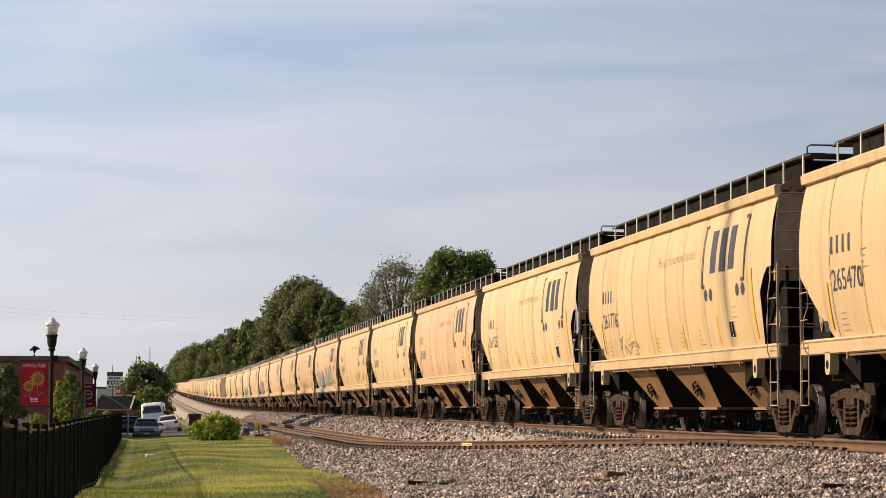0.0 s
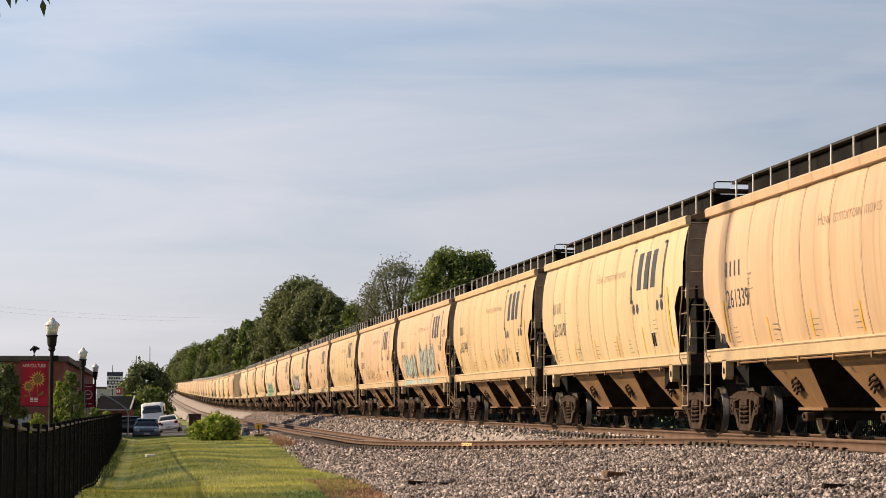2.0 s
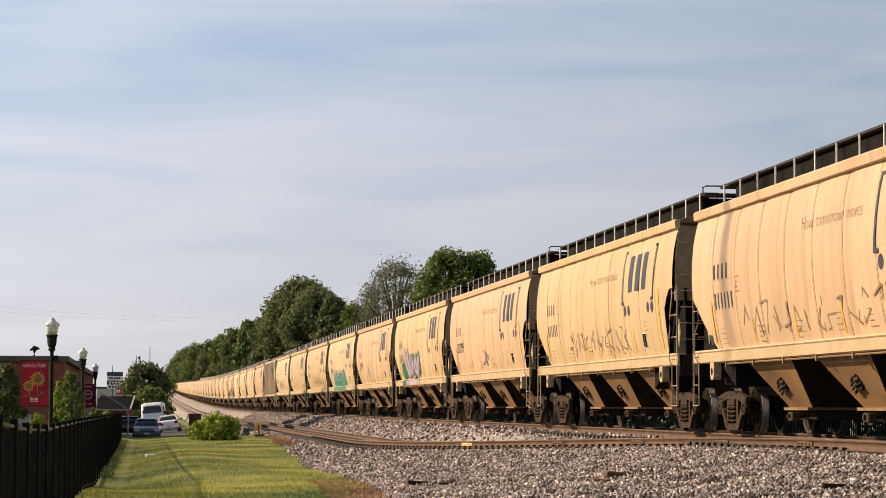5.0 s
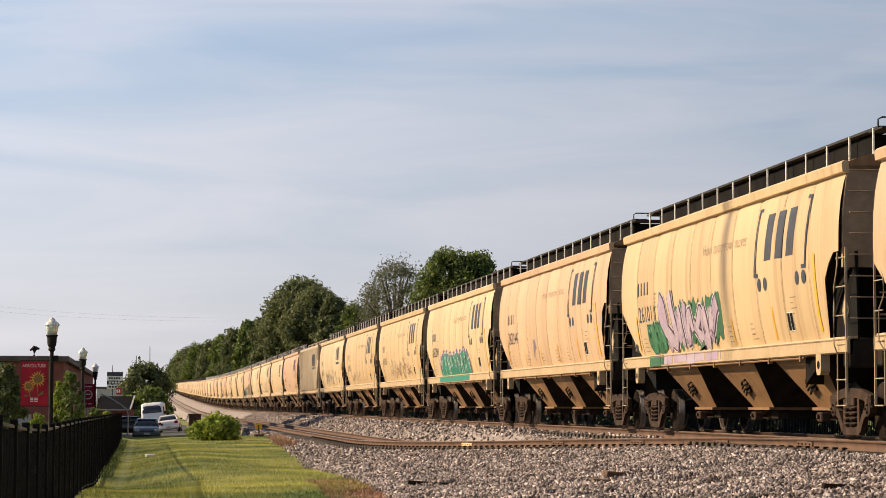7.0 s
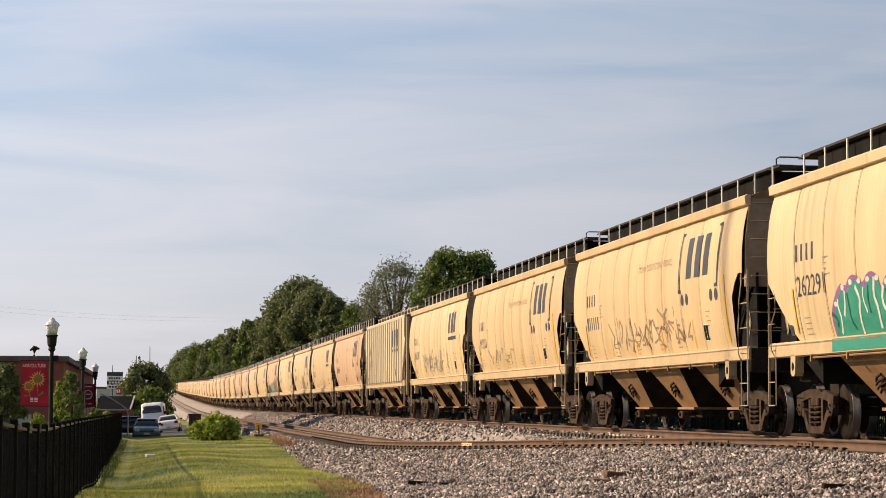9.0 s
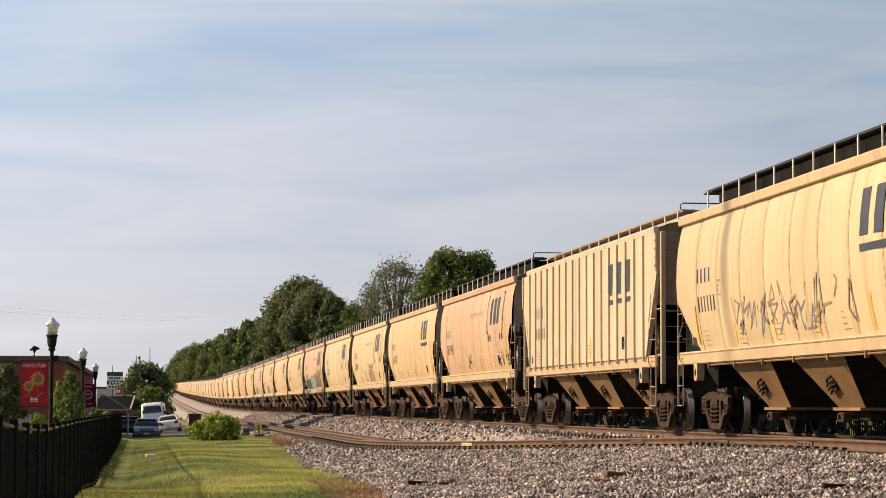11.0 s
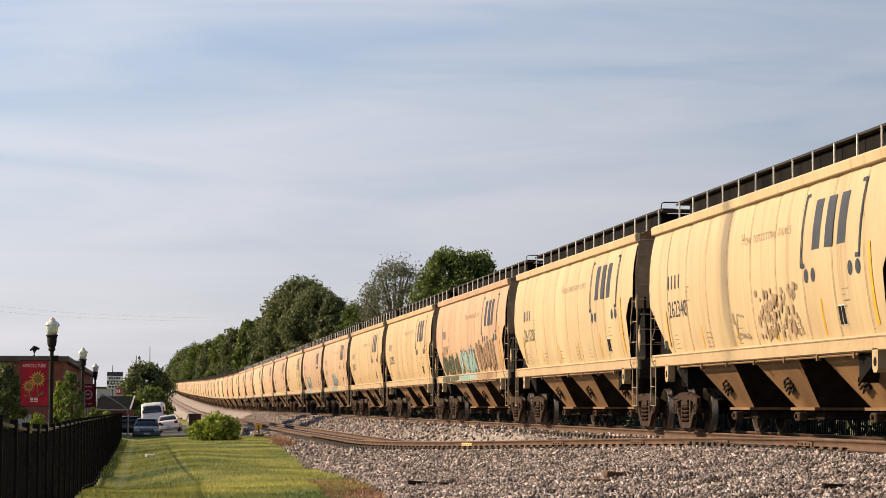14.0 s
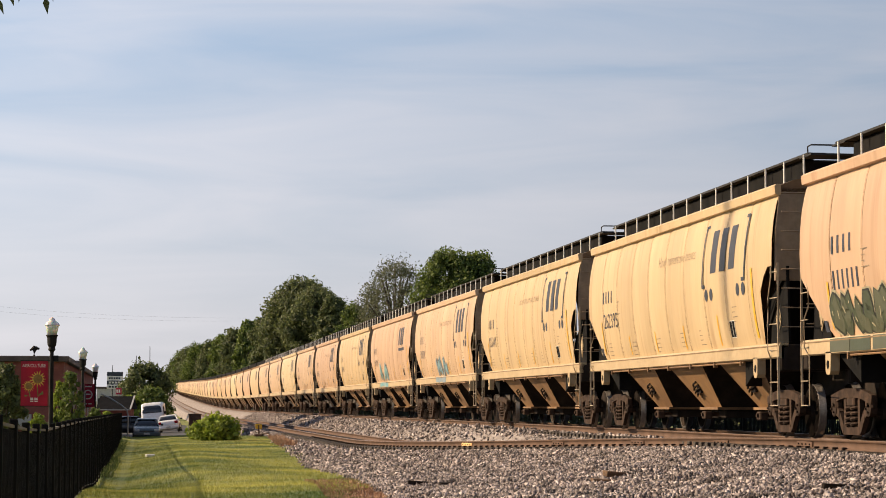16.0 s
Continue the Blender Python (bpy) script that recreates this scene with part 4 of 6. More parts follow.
        tube(bm, [(sx, -0.75, 0.457), (sx, 0.75, 0.457)], 0.08, 6)
    t = part("truck", bm, M["truck"], car)
    t.matrix_basis = pose(-7.07, 0, 0)
    again(t, pose(7.07, 0, 0), car)
    bm = bmesh.new()
    for k in range(3):
        a = -3.4 - k * 0.68
        curved_patch(bm, [(a, 3.06), (a - 0.5, 3.06), (a - 0.62, 3.86), (a - 0.12, 3.86)])
    part("emblem_block", bm, M["navy"], car)
    return car


LABEL = "tan curved-side covered hopper car with dark blue emblem, rolling"
COUPLING, LENGTH = 37.3, 18.0
FIRST, LAST = -2, 92
SPECIAL = {14: ("curved", "line"), 15: ("ribbed", "spaced"), 17: ("curved", "line"), 24: ("curved", "line")}
protos = {}
cars = {}


# small changes of pace on the way
SURGE = ((0, 0), (7.0, 0), (7.5, 0.15), (8.0, 0.3), (8.5, 0.88), (9.0, 0.95), (12.0, 0.95), (13.0, 1.1), (14.0, 1.1), (15.0, 1.38), (16.0, 1.38))
RIBBED, RIBBED_EXTRA = 15, 1.3


def place_of(k):
    """Where a car's middle stands at the start; the ribbed car is longer than the rest."""
    return COUPLING + LENGTH * (k + 0.5) + (RIBBED_EXTRA if k > RIBBED else 0.5 * RIBBED_EXTRA if k == RIBBED else 0.0)


def car_pose(s):
    a, b = s - 7.07, s + 7.07
    p, q = at(a, D, grade(a)), at(b, D, grade(b))
    d = (q - p).normalized()
    side = Vector((0, 0, 1)).cross(d).normalized()
    up = d.cross(side)
    m = Matrix((d, side, up)).transposed().to_4x4()
    m.translation = (p + q) / 2
    return m


NUMBERS = {-1: "265470", 0: "261776", 1: "261125", 2: "261339", 3: "261010", 8: "262899", 17: "265427", 4: "262744", 9: "261011", 10: "262244", 11: "262291", 16: "261343", 18: "262340", 19: "261120", 21: "262395"}
TINT_OF = {-1: 0, 0: 0, 1: 1, 2: 2, 3: 1, 4: 0, 5: 2, 6: 2, 7: 0, 8: 2, 9: 0, 10: 2, 11: 1, 12: 0, 13: 0, 14: 1, 15: 4, 16: 3, 17: 0, 18: 1, 19: 1, 20: 3, 21: 0, 22: 0, 23: 2, 24: 3}
NEAR_LAST = 30


def build_train():
    for k in range(FIRST, LAST + 1):
        tint = TINT_OF.get(k, (2, 0, 3, 2, 1, 2)[k % 6])
        kind = (*SPECIAL.get(k, ("curved", "bracket")), tint) if k <= NEAR_LAST else ("far", "", tint)
        m = car_pose(place_of(k))
        if kind not in protos:
            lab = LABEL
            if kind[0] == "ribbed":
                lab = "pale tan ribbed covered hopper car with dark letters, rolling"
            elif kind[1] == "line":
                lab = "tan curved-side covered hopper car with an underlined emblem, rolling"
            protos[kind] = far_proto(tint) if kind[0] == "far" else car_proto(*kind, lab)
        cars[k] = copy_thing(protos[kind], m)
    for ob in protos.values():
        for o in (*ob.children_recursive, ob):
            bpy.data.objects.remove(o)
    for k, num in NUMBERS.items():
        side_text("car_number", num, 6.4, 2.34, 0.34, 1.5, M["navy"], cars[k], "dark blue car number")
    for k in range(FIRST, NEAR_LAST + 1):
        if k not in NUMBERS:
            for j in range(6):
                a = 6.4 - j * 0.24
                bm = bmesh.new()
                FLAT[0] = k == 15
                curved_patch(bm, [(a, 2.36), (a - 0.08, 2.36), (a - 0.08, 2.66), (a, 2.66)], rows=2)
                FLAT[0] = False
                part("number_bar", bm, M["fadedink" if k == RIBBED else "navy"], cars[k])
    teal = ((0.50, 0.68, 0.64), (0.66, 0.74, 0.68), (0.06, 0.08, 0.09), (0.84, 0.85, 0.80))
    sprayed_piece(cars[5], 5.7, 1.4, 2.62, teal, 3, 7, wide=0.17)
    sprayed_piece(cars[5], 0.7, -4.2, 2.95, ((0.58, 0.62, 0.56), (0.62, 0.70, 0.66), (0.04, 0.05, 0.06), (0.84, 0.85, 0.80)), 5, 8, wide=0.17)
    green = ((0.04, 0.20, 0.09), (0.06, 0.26, 0.12), (0.02, 0.07, 0.04), (0.35, 0.55, 0.35))
    sprayed_piece(cars[9], 5.5, 4.2, 2.3, green, 8, 3, wide=0.3)
    sprayed_piece(cars[9], 4.3, 2.9, 3.05, ((0.60, 0.46, 0.62), (0.68, 0.56, 0.68), (0.07, 0.04, 0.09), (0.85, 0.80, 0.84)), 9, 1, wide=0.34)
    sprayed_piece(cars[9], 2.9, -0.5, 2.62, ((0.60, 0.46, 0.62), (0.68, 0.56, 0.68), (0.07, 0.04, 0.09), (0.85, 0.80, 0.84)), 14, 5, wide=0.26, cloud=(0.05, 0.20, 0.09))
    sprayed_mass(cars[11], 4.6, -3.0, 2.5, (0.03, 0.36, 0.26), (0.34, 0.14, 0.38), (0.84, 0.87, 0.82), 12, 9)
    sprayed_piece(cars[20], 6.7, 2.5, 2.3, ((0.08, 0.10, 0.05), (0.13, 0.14, 0.08), (0.03, 0.03, 0.025), (0.55, 0.50, 0.32)), 20, 7, wide=0.28)
    sprayed_piece(cars[20], 2.1, -1.7, 2.5, ((0.36, 0.62, 0.60), (0.50, 0.70, 0.66), (0.05, 0.05, 0.06), (0.84, 0.66, 0.64)), 21, 6, wide=0.24)
    sprayed_piece(cars[20], -2.0, -6.0, 2.72, ((0.46, 0.24, 0.14), (0.60, 0.40, 0.22), (0.14, 0.09, 0.07), (0.80, 0.68, 0.46)), 22, 7, wide=0.16)
    sprayed_piece(cars[23], 2.0, -0.8, 2.35, ((0.30, 0.52, 0.58), (0.36, 0.46, 0.52), (0.08, 0.16, 0.22), (0.6, 0.62, 0.6)), 23, 3)
    sprayed_piece(cars[24], 4.2, 0.8, 2.45, ((0.25, 0.55, 0.60), (0.42, 0.62, 0.60), (0.08, 0.2, 0.24), (0.66, 0.66, 0.6)), 24, 3)
    # rust-brown tag work that has weathered into the paint
    rnd = random.Random(31)
    bm = bmesh.new()
    for k in range(90):
        x, z = rnd.uniform(-2.9, -0.3), rnd.uniform(1.7, 2.55)
        paint_blob(bm, blob(rnd, x, z, rnd.uniform(0.04, 0.10), rnd.uniform(0.04, 0.11), 8), 0.0105 + 0.00015 * k, k % 2)
    tagged(part("graffiti_tag", bm, [spray((0.50, 0.35, 0.21)), spray((0.58, 0.43, 0.27))], cars[18], "faded brown sprayed tag"), kind="stuff")
    scribble(cars[18], 1.6, 0.5, 1.75, 2.3, 32, 4, M["fadedink"])
    for k, lo, hi, n, c in ((6, -4.2, 4.6, 14, (0.42, 0.28, 0.16)), (7, -3.6, 3.8, 16, (0.46, 0.26, 0.18)), (12, -3.6, 2.2, 16, (0.44, 0.25, 0.16)), (8, -0.4, 0.6, 5, (0.34, 0.2, 0.36)), (10, 1.9, 2.4, 3, (0.30, 0.30, 0.40)), (14, -1.5, 3.4, 14, (0.34, 0.28, 0.30))):
        scribble(cars[k], hi, lo, 1.75, 2.4, 40 + k, n, spray(c))
    scribble(cars[5], -6.9, -7.5, 2.85, 3.4, 51, 3, M["fadedink"])
    scribble(cars[0], 5.0, 3.0, 1.7, 2.2, 1, 4, M["fadedink"])
    scribble(cars[4], -1.0, -4.0, 1.8, 2.3, 2, 7, M["fadedink"])
    scribble(cars[12], 4.0, -4.0, 1.8, 2.6, 4, 14, M["fadedink"])
    scribble(cars[13], 5.0, 0.0, 1.8, 2.3, 5, 8, M["fadedink"])
    scribble(cars[14], 4.0, -3.5, 1.8, 2.7, 6, 12, M["fadedink"])
    scribble(cars[16], -5.2, -8.0, 1.75, 2.3, 7, 7, M["black"])
    scribble(cars[16], 1.5, 0.5, 1.75, 2.3, 9, 3, M["black"])


build_train()

# ---- loose ballast ----
def stones(name, n, s0, s1, lat_range, size, seed, tri=20):
    """Broken stones scattered on the bank, one joined mesh."""
    rng = np.random.RandomState(seed)
    phi = (1 + 5 ** 0.5) / 2
    ico = np.array([(-1, phi, 0), (1, phi, 0), (-1, -phi, 0), (1, -phi, 0), (0, -1, phi), (0, 1, phi), (0, -1, -phi), (0, 1, -phi), (phi, 0, -1), (phi, 0, 1), (-phi, 0, -1), (-phi, 0, 1)]) / 1.9
    fi = np.array([(0, 11, 5), (0, 5, 1), (0, 1, 7), (0, 7, 10), (0, 10, 11), (1, 5, 9), (5, 11, 4), (11, 10, 2), (10, 7, 6), (7, 1, 8), (3, 9, 4), (3, 4, 2), (3, 2, 6), (3, 6, 8), (3, 8, 9), (4, 9, 5), (2, 4, 11), (6, 2, 10), (8, 6, 7), (9, 8, 1)])
    if tri == 8:
        ico = np.array([(1, 0, 0), (-1, 0, 0), (0, 1, 0), (0, -1, 0), (0, 0, 1), (0, 0, -1.0)])
        fi = np.array([(0, 2, 4), (2, 1, 4), (1, 3, 4), (3, 0, 4), (2, 0, 5), (1, 2, 5), (3, 1, 5), (0, 3, 5)])
    if tri == 4:
        ico = np.array([(1, 1, 1), (1, -1, -1), (-1, 1, -1), (-1, -1, 1.0)]) * 0.85
        fi = np.array([(0, 1, 2), (0, 3, 1), (0, 2, 3), (1, 3, 2)])
    pos = []
    while len(pos) < n:
        s = s0 + (s1 - s0) * rng.rand() ** 1.1
        lo, hi = lat_range(s)
        la = lo + (hi - lo) * rng.rand()
        z = ground_z(s, la)
        off = min(abs(la - D + G), abs(la - D - G), abs(la - siding_lat(s) + G), abs(la - siding_lat(s) - G) if s > 55 else 9)
        if off < 0.13:
            continue
        if la < siding_lat(s) and abs(la - siding_lat(s) + G) < 0.5:
            z -= 0.07
        v = at(s, la, z)
        pos.append((v.x, v.y, v.z + rng.uniform(-0.9, 0.8) * size))
    pos = np.array(pos)
    k = len(ico)
    sc = size * (0.30 + 0.55 * rng.rand(n, 1, 1) ** 2.2) * (0.7 + 0.6 * rng.rand(n, 1, 3))
    v = ico[None] * (0.7 + 0.6 * rng.rand(n, k, 1)) * sc + 0.25 * sc * rng.randn(n, k, 3)
    a = rng.rand(n) * math.tau
    b = rng.rand(n) * 1.2 - 0.6
    ca, sa, cb, sb = np.cos(a)[:, None], np.sin(a)[:, None], np.cos(b)[:, None], np.sin(b)[:, None]
    x, y, z = v[..., 0], v[..., 1], v[..., 2]
    x, z = cb * x + sb * z, -sb * x + cb * z
    x, y = ca * x - sa * y, sa * x + ca * y
    v = np.stack([x, y, z], -1) + pos[:, None]
    f = fi[None] + (np.arange(n) * k)[:, None, None]
    ob = mesh_from(name, v.reshape(-1, 3), f.reshape(-1, 3), M["stone"], "stuff")
    return tagged(ob, "pale grey crushed stone ballast lying on the bank", "gravel")


def bank(s):
    return (toe_lat(s) - 0.2 + 0.3 * noise.noise(Vector((s * 1.4, 0, 7))), D - 0.85)


stones("ballast_stone", 85000, 23.5, 46, bank, 0.046, 1, 8)
stones("ballast_stone", 95000, 23.5, 46, bank, 0.044, 5, 4)
stones("ballast_stone", 48000, 46, 64, bank, 0.052, 3, 4)
stones("ballast_stone", 34000, 64, 226, bank, 0.080, 2, 4)

# ---- ties under both tracks ----
tie0 = tie_mesh()
for k in range(150):
    s = 26 + k * 0.5
    m = Matrix.Translation(at(s, D, grade(s))) @ pose(0, 0, 0, 0, 0, 90 + 7.44)
    if k == 0:
        tie0.matrix_basis = m
    else:
        again(tie0, m, main_track)
for k in range(140):
    s = 41 + k * 0.52
    turn = math.degrees(math.atan2(siding_lat(s + 0.5) - siding_lat(s - 0.5), 1.0))
    m = Matrix.Translation(at(s, siding_lat(s), siding_z(s) - 0.004)) @ pose(0, 0, 0, 0, 0, 90 + 7.44 - turn)
    again(tie0, m, siding)


def rail_spot(s):
    return siding_lat(s) - G - 0.16 * smooth((60 - s) / 15)


def joint_bar(s, m, w=0.9, label=""):
    """A splice bar bolted to the near rail's web."""
    turn = math.degrees(math.atan2(rail_spot(s + 0.5) - rail_spot(s - 0.5), 1.0))
    bm = bmesh.new()
    box(bm, -w / 2, w / 2, 0.010, 0.040, -0.14, -0.05, 0.006)
    ob = part("joint_bar", bm, m, siding, label)
    ob.matrix_basis = Matrix.Translation(at(s, rail_spot(s), siding_z(s))) @ pose(0, 0, 0, 0, 0, 90 + 7.44 - turn)
    for k in range(4):
        bm = bmesh.new()
        lathe(bm, [(0.014, 0.04), (0.014, 0.058)], "y", 6, (-w * 0.36 + k * w * 0.24, 0, -0.095))
        part("bolt", bm, M["black"], ob)


for s in (43.5, 38.4, 49.0, 55.0):
    joint_bar(s, M["rail"])
M["orange"] = material("orange_paint", (0.75, 0.42, 0.16), (0.85, 0.55, 0.24), 0.6, 0, 8, 40, 0.1)
joint_bar(63.0, M["orange"], 1.0, "orange painted splice bar")
for k in range(120):
    s = 36 + k * 0.52
    if k == 0:
        bm = bmesh.new()
        box(bm, -0.03, 0.03, 0.03, 0.12, -0.175, -0.125, 0.01)
        clip0 = part("rail_anchor", bm, M["grime_and_shade"], siding)
    turn = math.degrees(math.atan2(rail_spot(s + 0.5) - rail_spot(s - 0.5), 1.0))
    m = Matrix.Translation(at(s, rail_spot(s), siding_z(s))) @ pose(0, 0, 0, 0, 0, 90 + 7.44 - turn)
    if k == 0:
        clip0.matrix_basis = m
    else:
        again(clip0, m, siding)


# ---- grass ----
M["blade"] = material("grass_blade", (0.10, 0.155, 0.03), (0.50, 0.48, 0.105), 0.7, 0, 0.3, 5, 0, spread=0.3)
leafy(M["blade"], 0.3)
M["dry"] = material("dry_grass", (0.30, 0.17, 0.10), (0.46, 0.29, 0.18), 0.9, 0, 0.6, 5, 0, spread=0.3)


def grass(name, n, s0, s1, lat_range, h, w, m, seed, label):
    rng = np.random.RandomState(seed)
    co = np.zeros((n, 3, 3))
    for i in range(n):
        s = s0 + (s1 - s0) * rng.rand() ** 1.4
        lo, hi = lat_range(s)
        la = lo + (hi - lo) * rng.rand()
        p = at(s, la, ground_z(s, la) - 0.01)
        a = rng.rand() * math.tau
        hh = h * (0.4 + 0.9 * rng.rand())
        dx, dy = math.cos(a) * w, math.sin(a) * w
        lx, ly = rng.uniform(-0.6, 0.6) * hh, rng.uniform(-0.6, 0.6) * hh
        co[i] = ((p.x - dx, p.y - dy, p.z), (p.x + dx, p.y + dy, p.z), (p.x + lx, p.y + ly, p.z + hh))
    ob = mesh_from(name, co.reshape(-1, 3), np.arange(n * 3).reshape(-1, 3), m, "stuff")
    return tagged(ob, label, "grass")


LEAF_WEED = leafy(material("weed_leaf", (0.05, 0.08, 0.015), (0.10, 0.14, 0.03), 0.7, 0, 0.5, 5, 0, spread=0.3), 0.3)
grass("grass_blade", 120000, 30, 122, lambda s: (-1.0, toe_lat(s) + 0.12 + 0.35 * noise.noise(Vector((s * 0.9, 1, 2))) - 0.9 * max(0.0, min(1.0, (43 - s) / 4))), 0.045, 0.010, M["blade"], 3, "mown green grass on the verge")
grass("dry_grass", 14000, 30, 47, lambda s: (toe_lat(s) - 1.25, toe_lat(s) + 0.35), 0.05, 0.012, M["dry"], 4, "dry brown grass beside the gravel")
grass("weed", 1800, 84, 106, lambda s: (toe_lat(s) - 0.25, toe_lat(s) + 0.35), 0.22, 0.02, M["dry"], 5, "tall dry weeds at the gravel's edge")
grass("weed", 1200, 55, 105, lambda s: (-1.1, -0.75), 0.13, 0.015, LEAF_WEED, 6, "tall green weeds along the fence")

# ---- plants ----
def leaf_set(name, tints):
    return [material(name, a, b, 0.65, 0, 1.5, 12, 0, spread=0.4) for a, b in tints]


LEAF = leaf_set("foliage", (((0.085, 0.11, 0.04), (0.165, 0.19, 0.07)), ((0.085, 0.13, 0.025), (0.18, 0.23, 0.05)), ((0.11, 0.12, 0.065), (0.18, 0.19, 0.10)), ((0.19, 0.265, 0.027), (0.35, 0.41, 0.058))))
for m_ in LEAF:
    leafy(m_, 0.4)
M["bark"] = material("bark", (0.05, 0.04, 0.03), (0.10, 0.08, 0.06), 0.95, 0, 4, 25, 0.6, 0.03, stretch=(1, 1, 0.2))


def crown_mesh(rng, clumps, per, leaf, fill=0.55):
    """Leaf quads round clump centres: (x, y, z, radius)."""
    out = []
    for cx, cy, cz, r in clumps:
        d = rng.randn(per, 3)
        d /= np.linalg.norm(d, axis=1)[:, None]
        rad = r * (fill + (1.12 - fill) * rng.rand(per, 1) ** 0.6)
        c = np.array((cx, cy, cz)) + d * rad * np.array((1, 1, 0.8)) + rng.randn(per, 3) * r * 0.18
        a = rng.randn(per, 3)
        a /= np.linalg.norm(a, axis=1)[:, None]
        b = np.cross(a, d + 0.4 * rng.randn(per, 3))
        b /= np.linalg.norm(b, axis=1)[:, None] + 1e-6
        sz = leaf * (0.6 + 0.8 * rng.rand(per, 1))
        out.append(np.stack([c - a * sz, c + b * sz * 0.5, c + a * sz, c - b * sz * 0.5], 1))
    return np.concatenate(out)


def tree(s, lat, z0, height, width, seed, tint, label, leaf=0.28, per=260, trunk=0.25, sparse=False, category="tree", name="tree", clumps=None, world=None):
    """A tapered trunk with limbs and a ragged crown of many small leaves."""
    rng = np.random.RandomState(seed)
    p = world or at(s, lat, z0)
    th = tagged(new(name), label, category)
    th.matrix_basis = pose(p[0], p[1], z0)
    hw = width / 2
    base = height * trunk
    n = int((clumps or 22) * 2.6)
    cl = []
    for i in range(n):
        u = (i + 0.5) / n
        z = base + (height - base) * (0.05 + 0.88 * u)
        belt = max(0.3, 1 - (max(0.0, u - 0.42) / 0.58) ** 2.2 * 0.8) * min(1.0, 0.62 + u)
        a = i * 2.399 + rng.rand() * 0.9
        r = hw * belt * (0.35 + 0.55 * rng.rand() ** 0.6)
        cl.append((r * math.cos(a), r * math.sin(a), z, hw * (0.15 + 0.16 * rng.rand())))
    bm = bmesh.new()
    tr = max(0.05, height * 0.022)
    tube(bm, [(0, 0, -0.3), (0.03 * hw, 0, base * 0.6), (0, 0.04 * hw, base * 1.3), (0, 0, height * 0.72)], [tr * 1.3, tr, tr * 0.8, tr * 0.25], 8)
    part("trunk", bm, M["bark"], th)
    for c in cl[:: 3 if sparse else 6]:
        bm = bmesh.new()
        z1 = base + (c[2] - base) * 0.35
        tube(bm, [(0, 0, z1), (c[0] * 0.5, c[1] * 0.5, lerp(z1, c[2], 0.6)), c[:3]], [tr * 0.5, tr * 0.32, tr * 0.1], 5)
        part("limb", bm, M["bark"], th)
    q = crown_mesh(rng, cl, max(20, int(per * (0.28 if sparse else 0.5))), leaf, 0.1 if sparse else 0.3)
    ob = mesh_from("crown", q.reshape(-1, 3), np.arange(len(q) * 4).reshape(-1, 4), LEAF[tint], "stuff")
    ob.parent = th
    return th


def by_view(x, d):
    """World x, y of a point d metres ahead in the direction x of the picture plane at 4033."""
    return ((x - 784) / 4033.0 * d, d)


def view_tree(x, d, top, width_px, z0, seed, tint, label, **k):
    X, Y = by_view(x, d)
    h = 0.52 + (721 - top) * d / 4033.0 - z0
    wide = 1.16 if k.get("category", "tree") == "tree" else 1.12
    return tree(0, 0, z0, h, wide * width_px * d / 4033.0, seed, tint, label, world=(X, Y), **k)


view_tree(535, 345, 498, 130, 0.2, 1, 0, "tall dark green broadleaf tree behind the train", leaf=0.24, per=950, clumps=34)
view_tree(562, 338, 507, 108, 0.2, 22, 0, "dark green broadleaf tree behind the train", leaf=0.24, per=700)
view_tree(486, 350, 550, 90, 0.2, 2, 0, "dark green broadleaf tree in the woods behind the train", leaf=0.24, per=800)
view_tree(590, 330, 520, 60, 0.2, 12, 0, "dark green broadleaf tree behind the train", leaf=0.24, per=650)
view_tree(628, 300, 535, 62, 0.0, 3, 1, "green young tree behind the train", leaf=0.24, per=480, sparse=True)
view_tree(700, 205, 456, 150, -0.8, 4, 2, "thinly leaved grey-green tree behind the train", leaf=0.10, per=520, sparse=True, clumps=42)
view_tree(668, 215, 500, 84, -0.8, 14, 2, "thinly leaved grey-green tree behind the train", leaf=0.13, per=200, sparse=True)
view_tree(792, 190, 437, 124, -0.8, 5, 1, "bright green leafy tree behind the train", leaf=0.14, per=560, clumps=34)
view_tree(842, 190, 441, 112, -0.8, 6, 1, "bright green leafy tree behind the train", leaf=0.14, per=560, clumps=34)
view_tree(790, 215, 490, 170, -0.8, 7, 1, "green leafy tree behind the train", leaf=0.17, per=420)
for i_, (x_, d_, t_, w_) in enumerate(((445, 420, 566, 62), (418, 470, 582, 66), (432, 520, 590, 60), (398, 560, 592, 62), (375, 640, 604, 58), (405, 620, 612, 60), (352, 760, 609, 56), (335, 860, 617, 52), (365, 800, 622, 52), (322, 1000, 623, 42), (310, 1150, 640, 34), (345, 960, 632, 40), (302, 1350, 655, 26), (292, 1500, 668, 26))):
    view_tree(x_, d_, t_, w_, grade(d_) - 0.5, 30 + i_, 0 if i_ % 3 else 1, "dark green tree of the woods along the line", leaf=0.32, per=380, trunk=0.1)
view_tree(258, 330, 647, 86, -1.4, 8, 0, "dark green rounded tree behind the parking lot", leaf=0.24, per=450, trunk=0.12)
view_tree(268, 262, 690, 74, -1.7, 9, 1, "light green shrub behind the parked vehicles", leaf=0.2, per=200, trunk=0.05, category="shrub", name="shrub")
view_tree(235, 255, 705, 44, -1.7, 19, 3, "light green shrub behind the parked vehicles", leaf=0.2, per=160, trunk=0.05, category="shrub", name="shrub")
